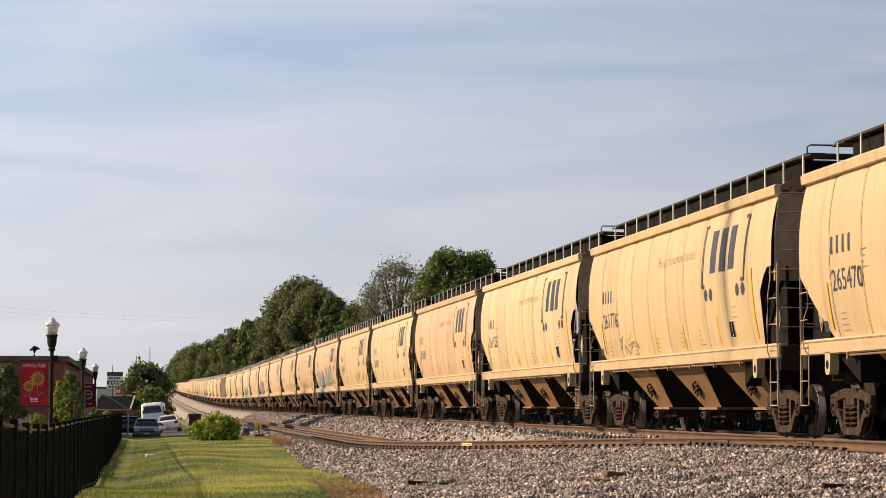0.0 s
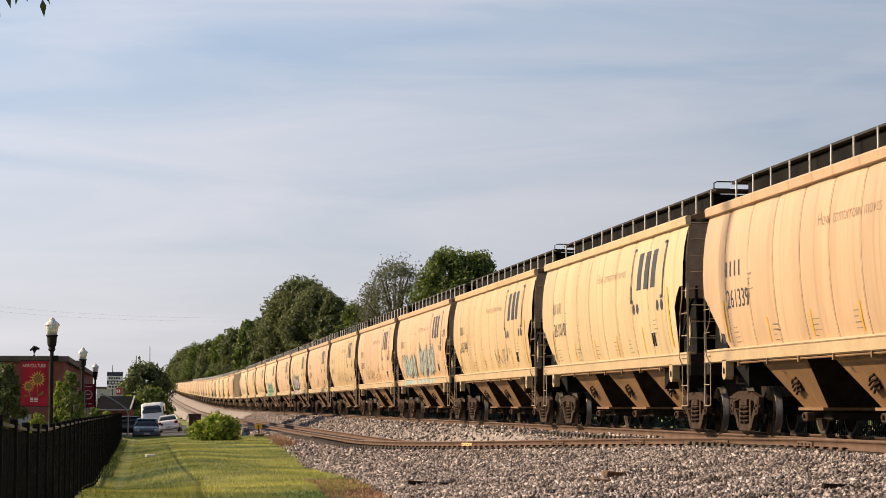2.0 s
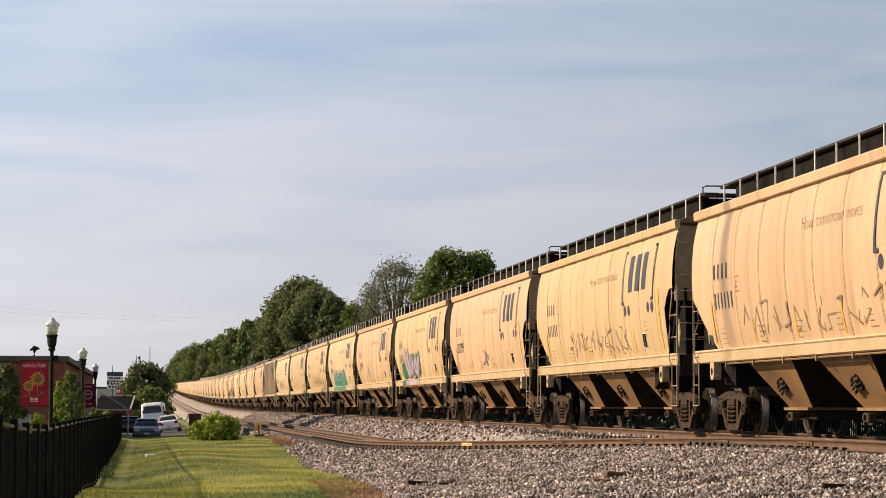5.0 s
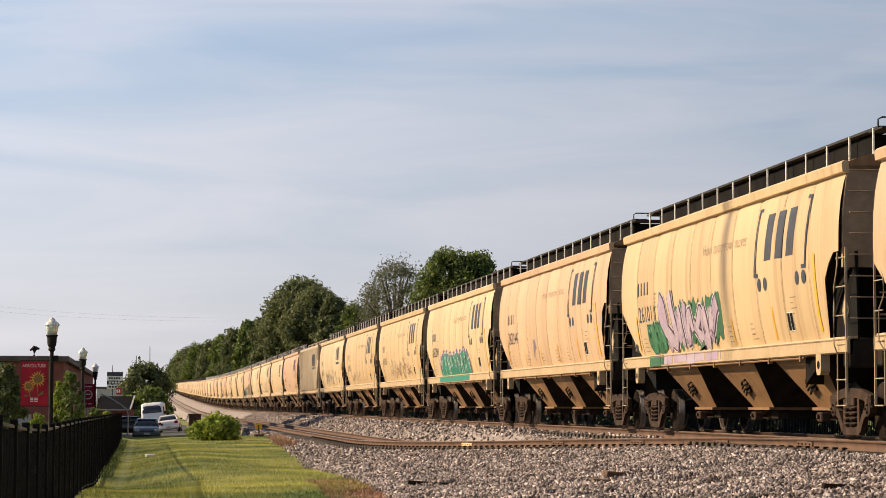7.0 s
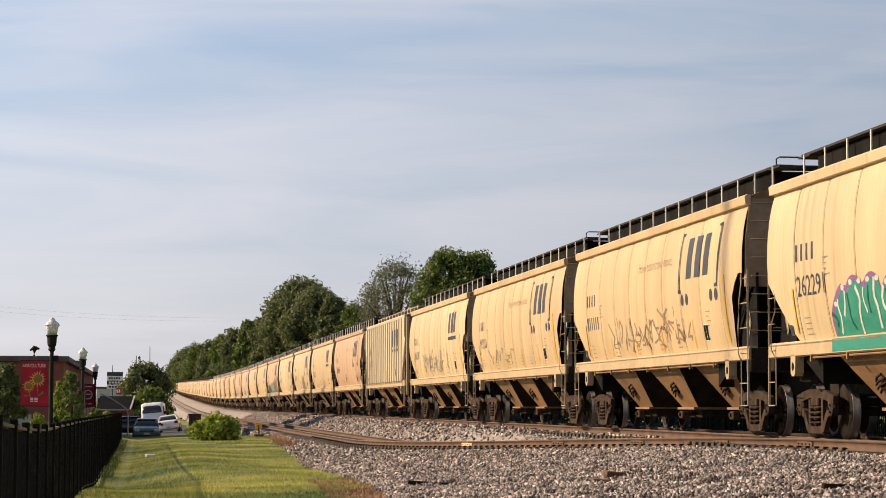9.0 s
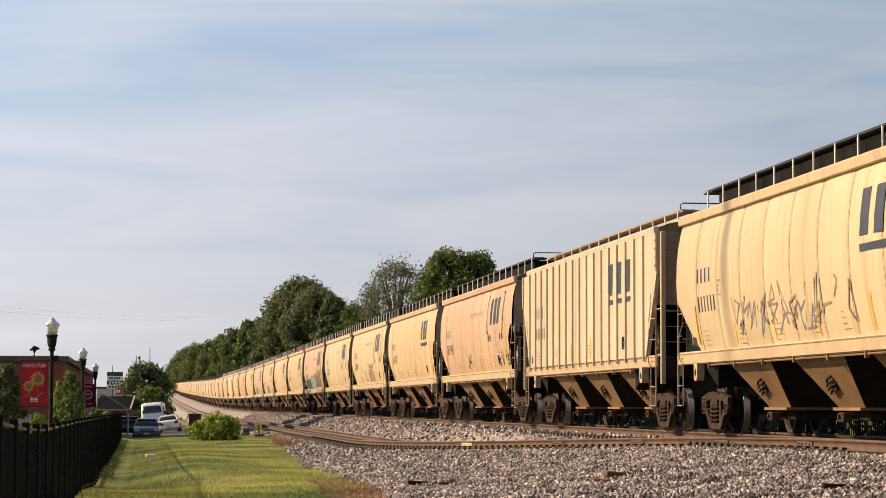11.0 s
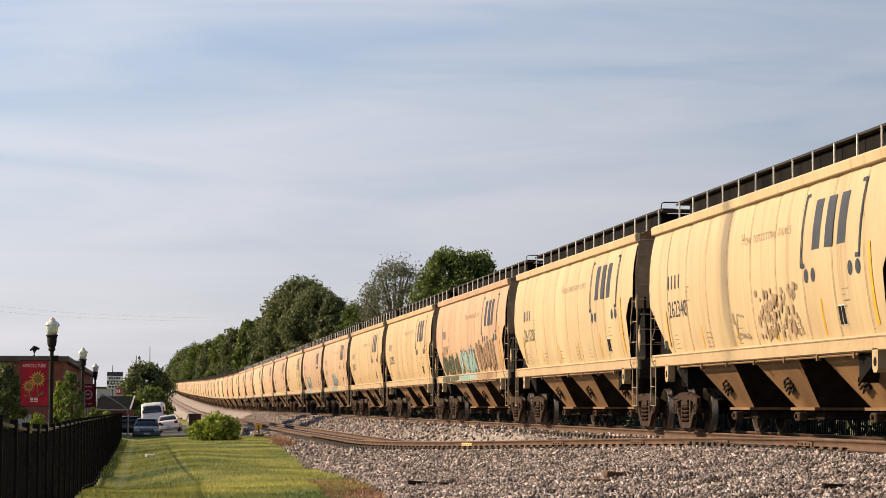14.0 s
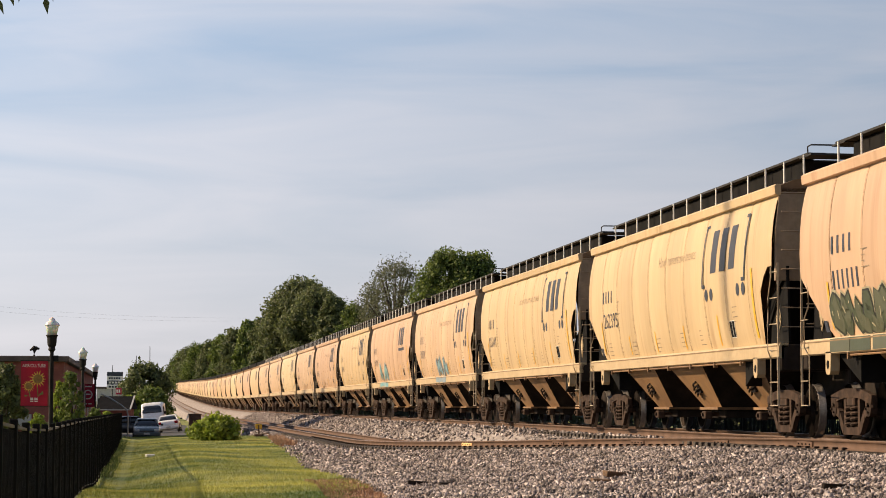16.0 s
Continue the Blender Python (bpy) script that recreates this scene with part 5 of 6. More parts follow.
view_tree(386, 98, 739, 80, -1.05, 10, 3, "bright green bush with large leaves on the verge", leaf=0.10, per=95, trunk=0.02, category="bush", name="bush", clumps=26)
view_tree(352, 102, 752, 40, -1.05, 20, 3, "bright green low bush on the verge", leaf=0.075, per=100, trunk=0.02, category="bush", name="bush", clumps=12)
view_tree(8, 88, 642, 70, -1.2, 11, 0, "dark green clipped shrub beside the brick building", leaf=0.09, per=330, trunk=0.05, category="shrub", name="shrub")
view_tree(128, 82, 655, 40, -1.1, 13, 1, "tall green flowering shrub behind the fence", leaf=0.08, per=130, trunk=0.1, category="shrub", name="shrub", sparse=True)
view_tree(106, 84, 672, 26, -1.1, 23, 3, "tall green flowering shrub behind the fence", leaf=0.08, per=90, trunk=0.1, category="shrub", name="shrub", sparse=True)
for i_, (x_, w_, t_) in enumerate(((70, 30, 733), (105, 36, 728), (140, 34, 727), (170, 30, 724), (192, 24, 730))):
    view_tree(x_, 78 + i_ * 6, t_, w_, -1.1, 50 + i_, 1 if i_ % 2 else 3, "low green shrub behind the fence", leaf=0.08, per=110, trunk=0.05, category="shrub", name="shrub", clumps=12)
view_tree(172, 72, 745, 30, -1.0, 60, 0, "dark climbing plant growing on the fence", leaf=0.07, per=120, trunk=0.02, category="climber", name="climbing_plant", clumps=14)

HEDGE_LEAF = material("hedge_leaf", (0.025, 0.034, 0.014), (0.045, 0.055, 0.022), 0.8, 0, 0.5, 5, 0, spread=0.3)

# hedge and iron fence on the far side of the line
def hedge(s0, length, step, per, leaf):
    rng = np.random.RandomState(9)
    cl = [(s, rng.uniform(-0.5, 0.5), rng.uniform(0.3, 1.9), rng.uniform(0.5, 0.8)) for s in np.arange(0, length, step)]
    q = crown_mesh(rng, cl, per, leaf, 0.3).reshape(-1, 3)
    ob = mesh_from("hedge", q, np.arange(len(q)).reshape(-1, 4), HEDGE_LEAF, "stuff")
    p = at(s0, D + 6.8, -0.9)
    ob.matrix_basis = pose(p.x, p.y, -0.9, 0, 0, 90 + 7.44)
    tagged(ob, "dark overgrown hedge along the far side of the line", "hedge")


hedge(20, 105, 0.5, 90, 0.13)
hedge(125, 240, 0.9, 60, 0.24)


def picket_fence(name, s0, s1, lat, top_of, bottom_of, label, bay, pitch, rail_mat, post_mat):
    """Posts, two rails and upright pickets, bay by bay."""
    th = tagged(new(name), label, "fence")
    bms = bmesh.new()
    n = int((s1 - s0) / bay)
    for i in range(n + 1):
        s = s0 + i * bay
        lo, hi = bottom_of(s), top_of(s)
        bm = bmesh.new()
        box(bm, -0.035, 0.035, -0.035, 0.035, lo - 0.1, hi + 0.05, 0.008)
        o = part("post", bm, post_mat, th)
        p = at(s, lat)
        o.matrix_basis = pose(p.x, p.y, 0, 0, 0, 90 + 7.44)
        if i == n:
            break
        lo2, hi2 = bottom_of(s + bay), top_of(s + bay)
        for nm, a, b, m in (("top_rail", hi, hi2, rail_mat), ("bottom_rail", lo + 0.06, lo2 + 0.06, rail_mat)):
            bm = bmesh.new()
            vs = [bm.verts.new((x, y, z)) for x, zz in ((0.036, a), (bay - 0.036, b)) for y in (-0.014, 0.014) for z in (zz - 0.024, zz)]
            for q in ((0, 1, 3, 2), (4, 6, 7, 5), (0, 4, 5, 1), (2, 3, 7, 6), (0, 2, 6, 4), (1, 5, 7, 3)):
                bm.faces.new([vs[k] for k in q])
            o = part(nm, bm, m, th)
            o.matrix_basis = pose(p.x, p.y, 0, 0, 0, 90 + 7.44)
        k = int(bay / pitch)
        bm = bmesh.new()
        for j in range(1, k):
            x = j * bay / k
            box(bm, x - 0.011, x + 0.011, -0.011, 0.011, lerp(lo, lo2, j / k) + 0.02, lerp(hi, hi2, j / k) - 0.045)
        o = part("picket_panel", bm, post_mat, th)
        o.matrix_basis = pose(p.x, p.y, 0, 0, 0, 90 + 7.44)
        tagged(o, kind="stuff")
    return th


M["fence"] = material("black_fence_paint", (0.003, 0.003, 0.003), (0.007, 0.0065, 0.006), 0.8, 0, 2, 20, 0.1, spec=0.15)
M["capping"] = material("weathered_capping", (0.13, 0.115, 0.09), (0.2, 0.18, 0.14), 0.8, 0, 2, 20, 0.1)
FTOP = ((14, 0.47), (17, 0.40), (21, 0.31), (25, 0.265), (37, 0.265), (60, 0.22), (104, 0.14))
picket_fence("fence", 12.9, 104.6, -1.05, lambda s: knots(s, FTOP), lambda s: min(knots(s, FTOP) - 1.2, lawn_z(s, -1.05) + 0.02), "black picket fence with a weathered top rail along the verge", 1.95, 0.1, M["capping"], M["fence"])
picket_fence("iron_fence", 20, 75, D + 5.4, lambda s: 0.55, lambda s: -0.9, "black iron fence on the far side of the line", 2.2, 0.14, M["fence"], M["fence"])

# ---- street lamps and banners ----
M["iron"] = material("black_cast_iron", (0.006, 0.006, 0.006), (0.013, 0.012, 0.012), 0.7, 0.0, 3, 20, 0.1, spec=0.25)
M["globe"] = material("frosted_globe", (0.72, 0.74, 0.70), (0.82, 0.83, 0.79), 0.25, 0, 3, 20, 0.0)
M["globe"].node_tree.nodes["Principled BSDF"].inputs["Subsurface Weight"].default_value = 0.3
M["banner"] = material("red_banner_cloth", (0.36, 0.02, 0.055), (0.46, 0.035, 0.075), 0.85, 0, 2, 60, 0.2, 0.003)
M["white"] = material("white_print", (0.7, 0.68, 0.64), (0.8, 0.78, 0.74), 0.7, 0, 3, 30, 0.0)
M["petal"] = material("yellow_print", (0.62, 0.36, 0.05), (0.75, 0.50, 0.10), 0.8, 0, 3, 30, 0.0)
M["seed"] = material("brown_print", (0.22, 0.11, 0.03), (0.33, 0.18, 0.05), 0.8, 0, 8, 40, 0.0)
M["stalk"] = material("green_print", (0.12, 0.16, 0.05), (0.2, 0.24, 0.08), 0.8, 0, 8, 40, 0.0)


def street_lamp(x, d, top):
    X, Y = by_view(x, d)
    zt = 0.52 + (721 - top) * d / 4033.0
    th = tagged(new("street_lamp"), "black cast-iron street lamp with a frosted acorn globe", "street lamp", "street lamps")
    th.matrix_basis = pose(X, Y, zt)
    bm = bmesh.new()
    lathe(bm, [(0.20, -4.6), (0.20, -4.3), (0.13, -4.1), (0.10, -3.7), (0.075, -3.4), (0.065, -1.4), (0.06, -1.05)], "z", 12)
    part("pole", bm, M["iron"], th)
    bm = bmesh.new()
    lathe(bm, [(0.06, -1.08), (0.12, -1.02), (0.10, -0.94), (0.14, -0.86), (0.16, -0.62), (0.19, -0.58), (0.19, -0.55)], "z", 14)
    part("fitter", bm, M["iron"], th)
    bm = bmesh.new()
    lathe(bm, [(0.15, -0.55), (0.20, -0.32), (0.215, -0.26)], "z", 16)
    part("globe", bm, M["globe"], th, smooth_=True)
    bm = bmesh.new()
    lathe(bm, [(0.24, -0.26), (0.24, -0.235), (0.19, -0.16), (0.10, -0.10), (0.085, -0.04), (0.03, -0.01), (0.01, 0.02)], "z", 16)
    part("globe_cap", bm, M["globe"], th, "pale ribbed globe top", smooth_=True)
    return th


lamp = street_lamp(92, 72, 566)
street_lamp(147, 109, 619)
street_lamp(169.5, 150, 647)
bm = bmesh.new()
box(bm, 0.06, 0.22, -0.06, 0.06, -1.38, -1.2, 0.02)
part("junction_box", bm, M["iron"], lamp)


def flower(bm, cx, cz, r, y, seed):
    rnd = random.Random(seed)
    for k in range(15):
        a = k * math.tau / 15 + rnd.uniform(-0.05, 0.05)
        tip = r * rnd.uniform(0.92, 1.08)
        pts = [(cx + 0.45 * r * math.cos(a - 0.25), cz + 0.45 * r * math.sin(a - 0.25)), (cx + tip * math.cos(a), cz + tip * math.sin(a)), (cx + 0.45 * r * math.cos(a + 0.25), cz + 0.45 * r * math.sin(a + 0.25))]
        bm.faces.new([bm.verts.new((px, y, pz)) for px, pz in pts]).material_index = 0
    bm.faces.new([bm.verts.new((cx + 0.52 * r * math.cos(a), y - 0.002, cz + 0.52 * r * math.sin(a))) for a in np.arange(0, math.tau - 0.01, math.tau / 16)]).material_index = 1


def banner(x0, x1, top, bottom, d, word):
    X0, Y = by_view(x0, d)
    X1, _ = by_view(x1, d)
    w = X1 - X0
    zt, zb = 0.52 + (721 - top) * d / 4033.0, 0.52 + (721 - bottom) * d / 4033.0
    h = zt - zb
    th = tagged(new("banner"), "dark red lamp-post banner printed with yellow sunflowers" if word else "dark red lamp-post banner with a pale round print", "banner")
    th.matrix_basis = pose(X0, Y, zb)
    bm = bmesh.new()
    nx, nz = 8, 12
    vs = [[bm.verts.new((w * i / nx, 0.012 * math.sin(i * 0.9 + j * 0.3), h * j / nz)) for j in range(nz + 1)] for i in range(nx + 1)]
    for i in range(nx):
        for j in range(nz):
            bm.faces.new((vs[i][j], vs[i + 1][j], vs[i + 1][j + 1], vs[i][j + 1]))
    bmesh.ops.solidify(bm, geom=bm.faces[:], thickness=0.004)
    part("cloth", bm, M["banner"], th)
    for z in (-0.01, h + 0.01):
        bm = bmesh.new()
        tube(bm, [(-0.02, 0, z), (w + 0.15, 0, z)], 0.014, 6)
        part("banner_arm", bm, M["iron"], th)
    if word:
        me = text_mesh(word, 1.0)
        xs, ys = [v.co.x for v in me.vertices], [v.co.y for v in me.vertices]
        for v in me.vertices:
            v.co = (0.06 * w + (v.co.x - min(xs)) / (max(xs) - min(xs)) * 0.86 * w, -0.022, h * 0.86 + (v.co.y - min(ys)) / (max(ys) - min(ys)) * h * 0.075)
        me.materials.append(M["white"])
        o = new("heading", me)
        o.parent = th
        for cx, cz, r in ((0.64, 0.60, 0.33), (0.30, 0.44, 0.24)):
            bm = bmesh.new()
            flower(bm, w * cx, h * cz, w * r, -0.024 - (0.003 if r > 0.3 else 0), 4)
            part("sunflower_print", bm, [M["petal"], M["seed"]], th, "printed yellow sunflower")
        bm = bmesh.new()
        for pts in (((0.6, 0.42), (0.64, 0.2), (0.67, 0.2), (0.64, 0.42)), ((0.3, 0.32), (0.34, 0.2), (0.37, 0.2), (0.34, 0.32)), ((0.64, 0.22), (0.85, 0.26), (0.82, 0.33)), ((0.3, 0.22), (0.14, 0.25), (0.16, 0.2))):
            bm.faces.new([bm.verts.new((w * a, -0.021, h * b)) for a, b in pts])
        part("stalk_print", bm, M["stalk"], th)
        bm = bmesh.new()
        for cx in (0.42, 0.58):
            for zz in (0.09, 0.125, 0.16):
                bm.faces.new([bm.verts.new((w * a, -0.022, h * b)) for a, b in ((cx - 0.06, zz), (cx + 0.06, zz), (cx + 0.06, zz + 0.02), (cx - 0.06, zz + 0.02))])
        part("small_print", bm, M["white"], th)
    else:
        bm = bmesh.new()
        n = 20
        for k in range(n):
            a, b = k * math.tau / n, (k + 1) * math.tau / n
            bm.faces.new([bm.verts.new((w * 0.5 + r * w * math.cos(t), -0.02, h * 0.55 + r * w * math.sin(t))) for r, t in ((0.28, a), (0.36, a), (0.36, b), (0.28, b))])
        for zz, x0_, x1_ in ((0.54, 0.3, 0.7), (0.88, 0.2, 0.8), (0.12, 0.2, 0.45), (0.12, 0.55, 0.8)):
            bm.faces.new([bm.verts.new((w * a, -0.02, h * b)) for a, b in ((x0_, zz), (x1_, zz), (x1_, zz + 0.05), (x0_, zz + 0.05))])
        part("pale_print", bm, M["white"], th)


banner(38, 85.5, 643, 722, 71.7, "AGRICULTURE")
banner(145, 168.5, 684, 724, 149.5, "")

# ---- buildings ----
M["brick"] = material("brick_wall", (0.16, 0.05, 0.04), (0.25, 0.085, 0.068), 0.9, 0, 1.2, 9, 0.3, 0.01, (0.6, 0.5, 0.5), 0.5)
M["fascia"] = material("dark_fascia", (0.07, 0.05, 0.045), (0.11, 0.085, 0.075), 0.7, 0, 2, 20, 0.1)
M["shingle"] = material("dark_shingle", (0.005, 0.0055, 0.007), (0.011, 0.0115, 0.014), 0.95, 0, 2, 14, 0.5, 0.02, spec=0.08)
M["trimwhite"] = material("white_trim", (0.62, 0.62, 0.60), (0.72, 0.72, 0.70), 0.6, 0, 2, 20, 0.05)
M["glass"] = material("dark_window_glass", (0.012, 0.014, 0.017), (0.02, 0.022, 0.026), 0.3, 0, 2, 20, 0.0, spec=0.15)
M["steel"] = material("grey_steel", (0.3, 0.3, 0.3), (0.4, 0.4, 0.4), 0.5, 0.6, 3, 30, 0.05)


def brick_building():
    th = tagged(new("brick_building"), "single-storey dark red brick building with a flat roof", "building")
    p = at(112, -3.9)
    th.matrix_basis = pose(p.x, p.y, -1.5, 0, 0, 7.44)
    H, W, L = 4.12, 22.0, 63.0
    for nm, a in (("front_wall", (-W, 0, 0, 0.3)), ("side_wall", (-0.3, 0, 0.302, L)), ("side_wall", (-W, -W + 0.3, 0.302, L)), ("back_wall", (-W, 0, L + 0.002, L + 0.3))):
        bm = bmesh.new()
        box(bm, a[0], a[1], a[2], a[3], 0, H)
        part(nm, bm, M["brick"], th)
    bm = bmesh.new()
    box(bm, -W - 0.25, 0.25, -0.25, L + 0.4, H, H + 0.28, 0.03)
    part("roof", bm, M["fascia"], th)
    for y in (6, 14, 22, 30, 38, 46, 54):
        bm = bmesh.new()
        box(bm, 0.0, 0.06, y, y + 2.2, 0.9, 2.9)
        w = part("window", bm, M["trimwhite"], th)
        bm = bmesh.new()
        box(bm, 0.05, 0.075, y + 0.12, y + 2.08, 1.0, 2.8)
        part("pane", bm, M["glass"], w)
    for x in (-4.5, -8.5, -12.5):
        bm = bmesh.new()
        box(bm, x, x + 2.0, -0.06, 0, 0.9, 2.9)
        w = part("window", bm, M["trimwhite"], th)
        bm = bmesh.new()
        box(bm, x + 0.12, x + 1.88, -0.075, -0.05, 1.0, 2.8)
        part("pane", bm, M["glass"], w)
    for k in range(9):
        if k == 5:
            continue
        bm = bmesh.new()
        box(bm, 0.0, 0.05, 5.0 + k * 1.9, 5.9 + k * 1.9, 3.15, 3.55)
        part("sign_bar", bm, M["fascia"] if k % 2 else M["trimwhite"], th)
    bm = bmesh.new()
    box(bm, -2.4, -1.5, -0.4, -0.02, 0.9, 1.6, 0.04)
    part("utility_box", bm, M["steel"], th)
    # small ornament on the roof's edge
    bm = bmesh.new()
    tube(bm, [(-1.45, 0.3, H + 0.28), (-1.45, 0.3, H + 0.55), (-1.3, 0.25, H + 0.72)], [0.07, 0.1, 0.06], 7)
    tube(bm, [(-1.65, 0.3, H + 0.55), (-1.45, 0.3, H + 0.70), (-1.2, 0.3, H + 0.62)], [0.04, 0.1, 0.05], 7)
    part("roof_vent", bm, M["iron"], th)


brick_building()


def gabled_shed():
    """Low pavilion with a dark shingle roof and brick piers."""
    X0, Y = by_view(172, 190)
    X1, _ = by_view(232, 190)
    th = tagged(new("pavilion"), "small brick pavilion with a dark shingle roof and white gable trim", "pavilion")
    th.matrix_basis = pose((X0 + X1) / 2, Y, -1.65)
    w = (X1 - X0) / 2
    bm = bmesh.new()
    box(bm, -w + 0.2, w - 0.25, 0, 4, 0, 1.85)
    part("wall", bm, M["brick"], th)
    bm = bmesh.new()
    prism(bm, [(-0.4, 1.85), (2.1, 2.95), (4.6, 1.85)], -w, w, "x")
    part("roof", bm, M["shingle"], th)
    bm = bmesh.new()
    prism(bm, [(-0.42, 1.78), (2.1, 2.92), (2.1, 3.02), (-0.5, 1.88)], w, w + 0.12, "x")
    part("gable_trim", bm, M["trimwhite"], th)
    bm = bmesh.new()
    box(bm, -w, w, -0.5, -0.41, 1.76, 1.86)
    part("gutter", bm, M["trimwhite"], th)


gabled_shed()


def far_hall(x0, x1, top, d, label, mat, bars=3):
    X0, Y = by_view(x0, d)
    X1, _ = by_view(x1, d)
    zt = 0.52 + (721 - top) * d / 4033.0
    th = tagged(new("building"), label, "building")
    th.matrix_basis = pose(X0, Y, -1.5)
    h, w = zt + 1.5, X1 - X0
    bm = bmesh.new()
    box(bm, 0, w, 0, 2, 0, h - 0.4)
    part("wall", bm, mat, th)
    bm = bmesh.new()
    box(bm, -0.2, w + 0.2, -0.2, 2.2, h - 0.4, h, 0.05)
    part("roof", bm, M["fascia"], th)
    for k in range(bars):
        bm = bmesh.new()
        a = w * (k + 0.2) / bars
        box(bm, a, a + w * 0.6 / bars, -0.05, 0, h * 0.35, h * 0.6)
        part("window", bm, M["glass"], th)


far_hall(112, 143, 642, 215, "pale distant building with a flat roof", M["trimwhite"])
far_hall(172, 232, 688, 430, "low white building beyond the parking lot", M["trimwhite"], 5)


def pole_sign(x0, x1, top, bottom, d, rows, label):
    X0, Y = by_view(x0, d)
    X1, _ = by_view(x1, d)
    zt, zb = 0.52 + (721 - top) * d / 4033.0, 0.52 + (721 - bottom) * d / 4033.0
    th = tagged(new("pole_sign"), label, "sign")
    th.matrix_basis = pose(X0, Y, -1.5)
    w, a, b = X1 - X0, zb + 1.5, zt + 1.5
    for x in (w * 0.3, w * 0.7):
        bm = bmesh.new()
        tube(bm, [(x, 0.15, -0.1), (x, 0.15, b)], 0.09, 8)
        part("pole", bm, M["steel"], th)
    k = len(rows)
    for i, (m, bars) in enumerate(rows):
        z0, z1 = b - (b - a) * (i + 1) / k, b - (b - a) * i / k
        bm = bmesh.new()
        box(bm, 0, w, 0, 0.3, z0 + 0.03, z1, 0.02)
        q = part("sign_panel", bm, M[m], th)
        for j in range(bars):
            bm = bmesh.new()
            box(bm, w * (0.12 + 0.76 * j / bars), w * (0.12 + 0.76 * (j + 0.75) / bars), -0.02, 0, lerp(z0, z1, 0.3), lerp(z0, z1, 0.75))
            part("sign_bar", bm, M["white" if m != "white" else "navy"], q)


pole_sign(190, 218, 662, 692, 380, (("navy", 0), ("white", 5), ("navy", 4), ("white", 4)), "tall roadside sign with white and dark blue panels")
pole_sign(206, 216, 690, 702, 300, (("banner", 2),), "small red roadside sign")


def thin_pole(name, x, d, top, label, r=0.06):
    X, Y = by_view(x, d)
    zt = 0.52 + (721 - top) * d / 4033.0
    bm = bmesh.new()
    tube(bm, [(0, 0, -0.3), (0, 0, zt + 1.5)], [r, r * 0.6], 8)
    th = tagged(new(name), label, "pole")
    th.matrix_basis = pose(X, Y, -1.5)
    part("shaft", bm, M["iron"], th)
    if r > 0.095:
        bm = bmesh.new()
        tube(bm, [(-0.5, 0, zt + 1.1), (0.5, 0, zt + 1.1)], r * 0.7, 6)
        part("crossarm", bm, M["iron"], th)


thin_pole("utility_pole", 265.5, 420, 617, "thin dark utility pole in the distance", 0.09)
thin_pole("utility_pole", 242, 430, 633, "thin dark utility pole in the distance", 0.09)
thin_pole("utility_pole", 200, 400, 650, "thin dark utility pole behind the sign", 0.09)
# bent light pipe over the lot
bm = bmesh.new()
d_ = 125
pts_ = [(by_view(x_, d_)[0], d_, 0.52 + (721 - y_) * d_ / 4033.0) for x_, y_ in ((180, 701), (196, 708), (218, 722), (226, 729), (228, 738), (228, 790))]
tube(bm, pts_, 0.045, 8)
tagged(finish(bm, "bent_pipe", M["steel"]), "grey bent steel pipe standing by the lot", "pipe")

# slim mast added out of view beside the street; its head shadows passing cars
p_ = at(46.45, -3.5) + Vector((-9.78, 2.1, 0))
tall = tagged(new("mast"), "unseen slim steel mast with a grey cylindrical head, added to cast a shadow", "mast")
tall.matrix_basis = pose(p_.x, p_.y, -1.1)
bm = bmesh.new()
tube(bm, [(0, 0, -0.5), (0, 0, 8), (0, 0, 17.0)], [0.04, 0.03, 0.03], 10)
part("shaft", bm, M["steel"], tall)
bm = bmesh.new()
lathe(bm, [(0.06, 16.6), (0.10, 17.2), (0.17, 18.2), (0.17, 20.4), (0.13, 20.5)], "z", 14)
part("head", bm, M["steel"], tall)

# wires high over the street
def wire(x0, y0, x1, y1, d0, d1, sag):
    bm = bmesh.new()
    pts = []
    for k in range(25):
        u = k / 24
        d = lerp(d0, d1, u)
        pts.append((*by_view(lerp(x0, x1, u), d), 0.52 + (721 - lerp(y0, y1, u)) * d / 4033.0 - sag * 4 * u * (1 - u)))
    tube(bm, pts, 0.005, 4)
    tagged(finish(bm, "overhead_wire", M["steel"]), "thin grey overhead wire crossing the sky", "wire", "overhead wires")


wire(-60, 540, 470, 566, 230, 330, 0.6)
wire(-60, 549, 470, 571, 230, 330, 0.6)


# ---- parked vehicles ----
def car_paint(name, c, rough=0.3):
    m = material(name, tuple(v * 0.95 for v in c), c, rough, 0.0, 1, 30, 0.0)
    m.node_tree.nodes["Principled BSDF"].inputs["Coat Weight"].default_value = 0.5
    return m


M["carwhite"] = car_paint("white_car_paint", (0.9, 0.9, 0.9))
M["cargrey"] = car_paint("dark_grey_car_paint", (0.055, 0.08, 0.085))
M["carblack"] = car_paint("black_car_paint", (0.012, 0.012, 0.014))
M["rubber"] = material("tyre_rubber", (0.012, 0.012, 0.012), (0.02, 0.02, 0.02), 0.85, 0, 4, 30, 0.1)
M["lens"] = material("headlight_lens", (0.55, 0.55, 0.52), (0.7, 0.7, 0.66), 0.1, 0, 4, 30, 0.0)
M["redlens"] = material("tail_light_lens", (0.3, 0.01, 0.01), (0.4, 0.02, 0.02), 0.15, 0, 4, 30, 0.0)


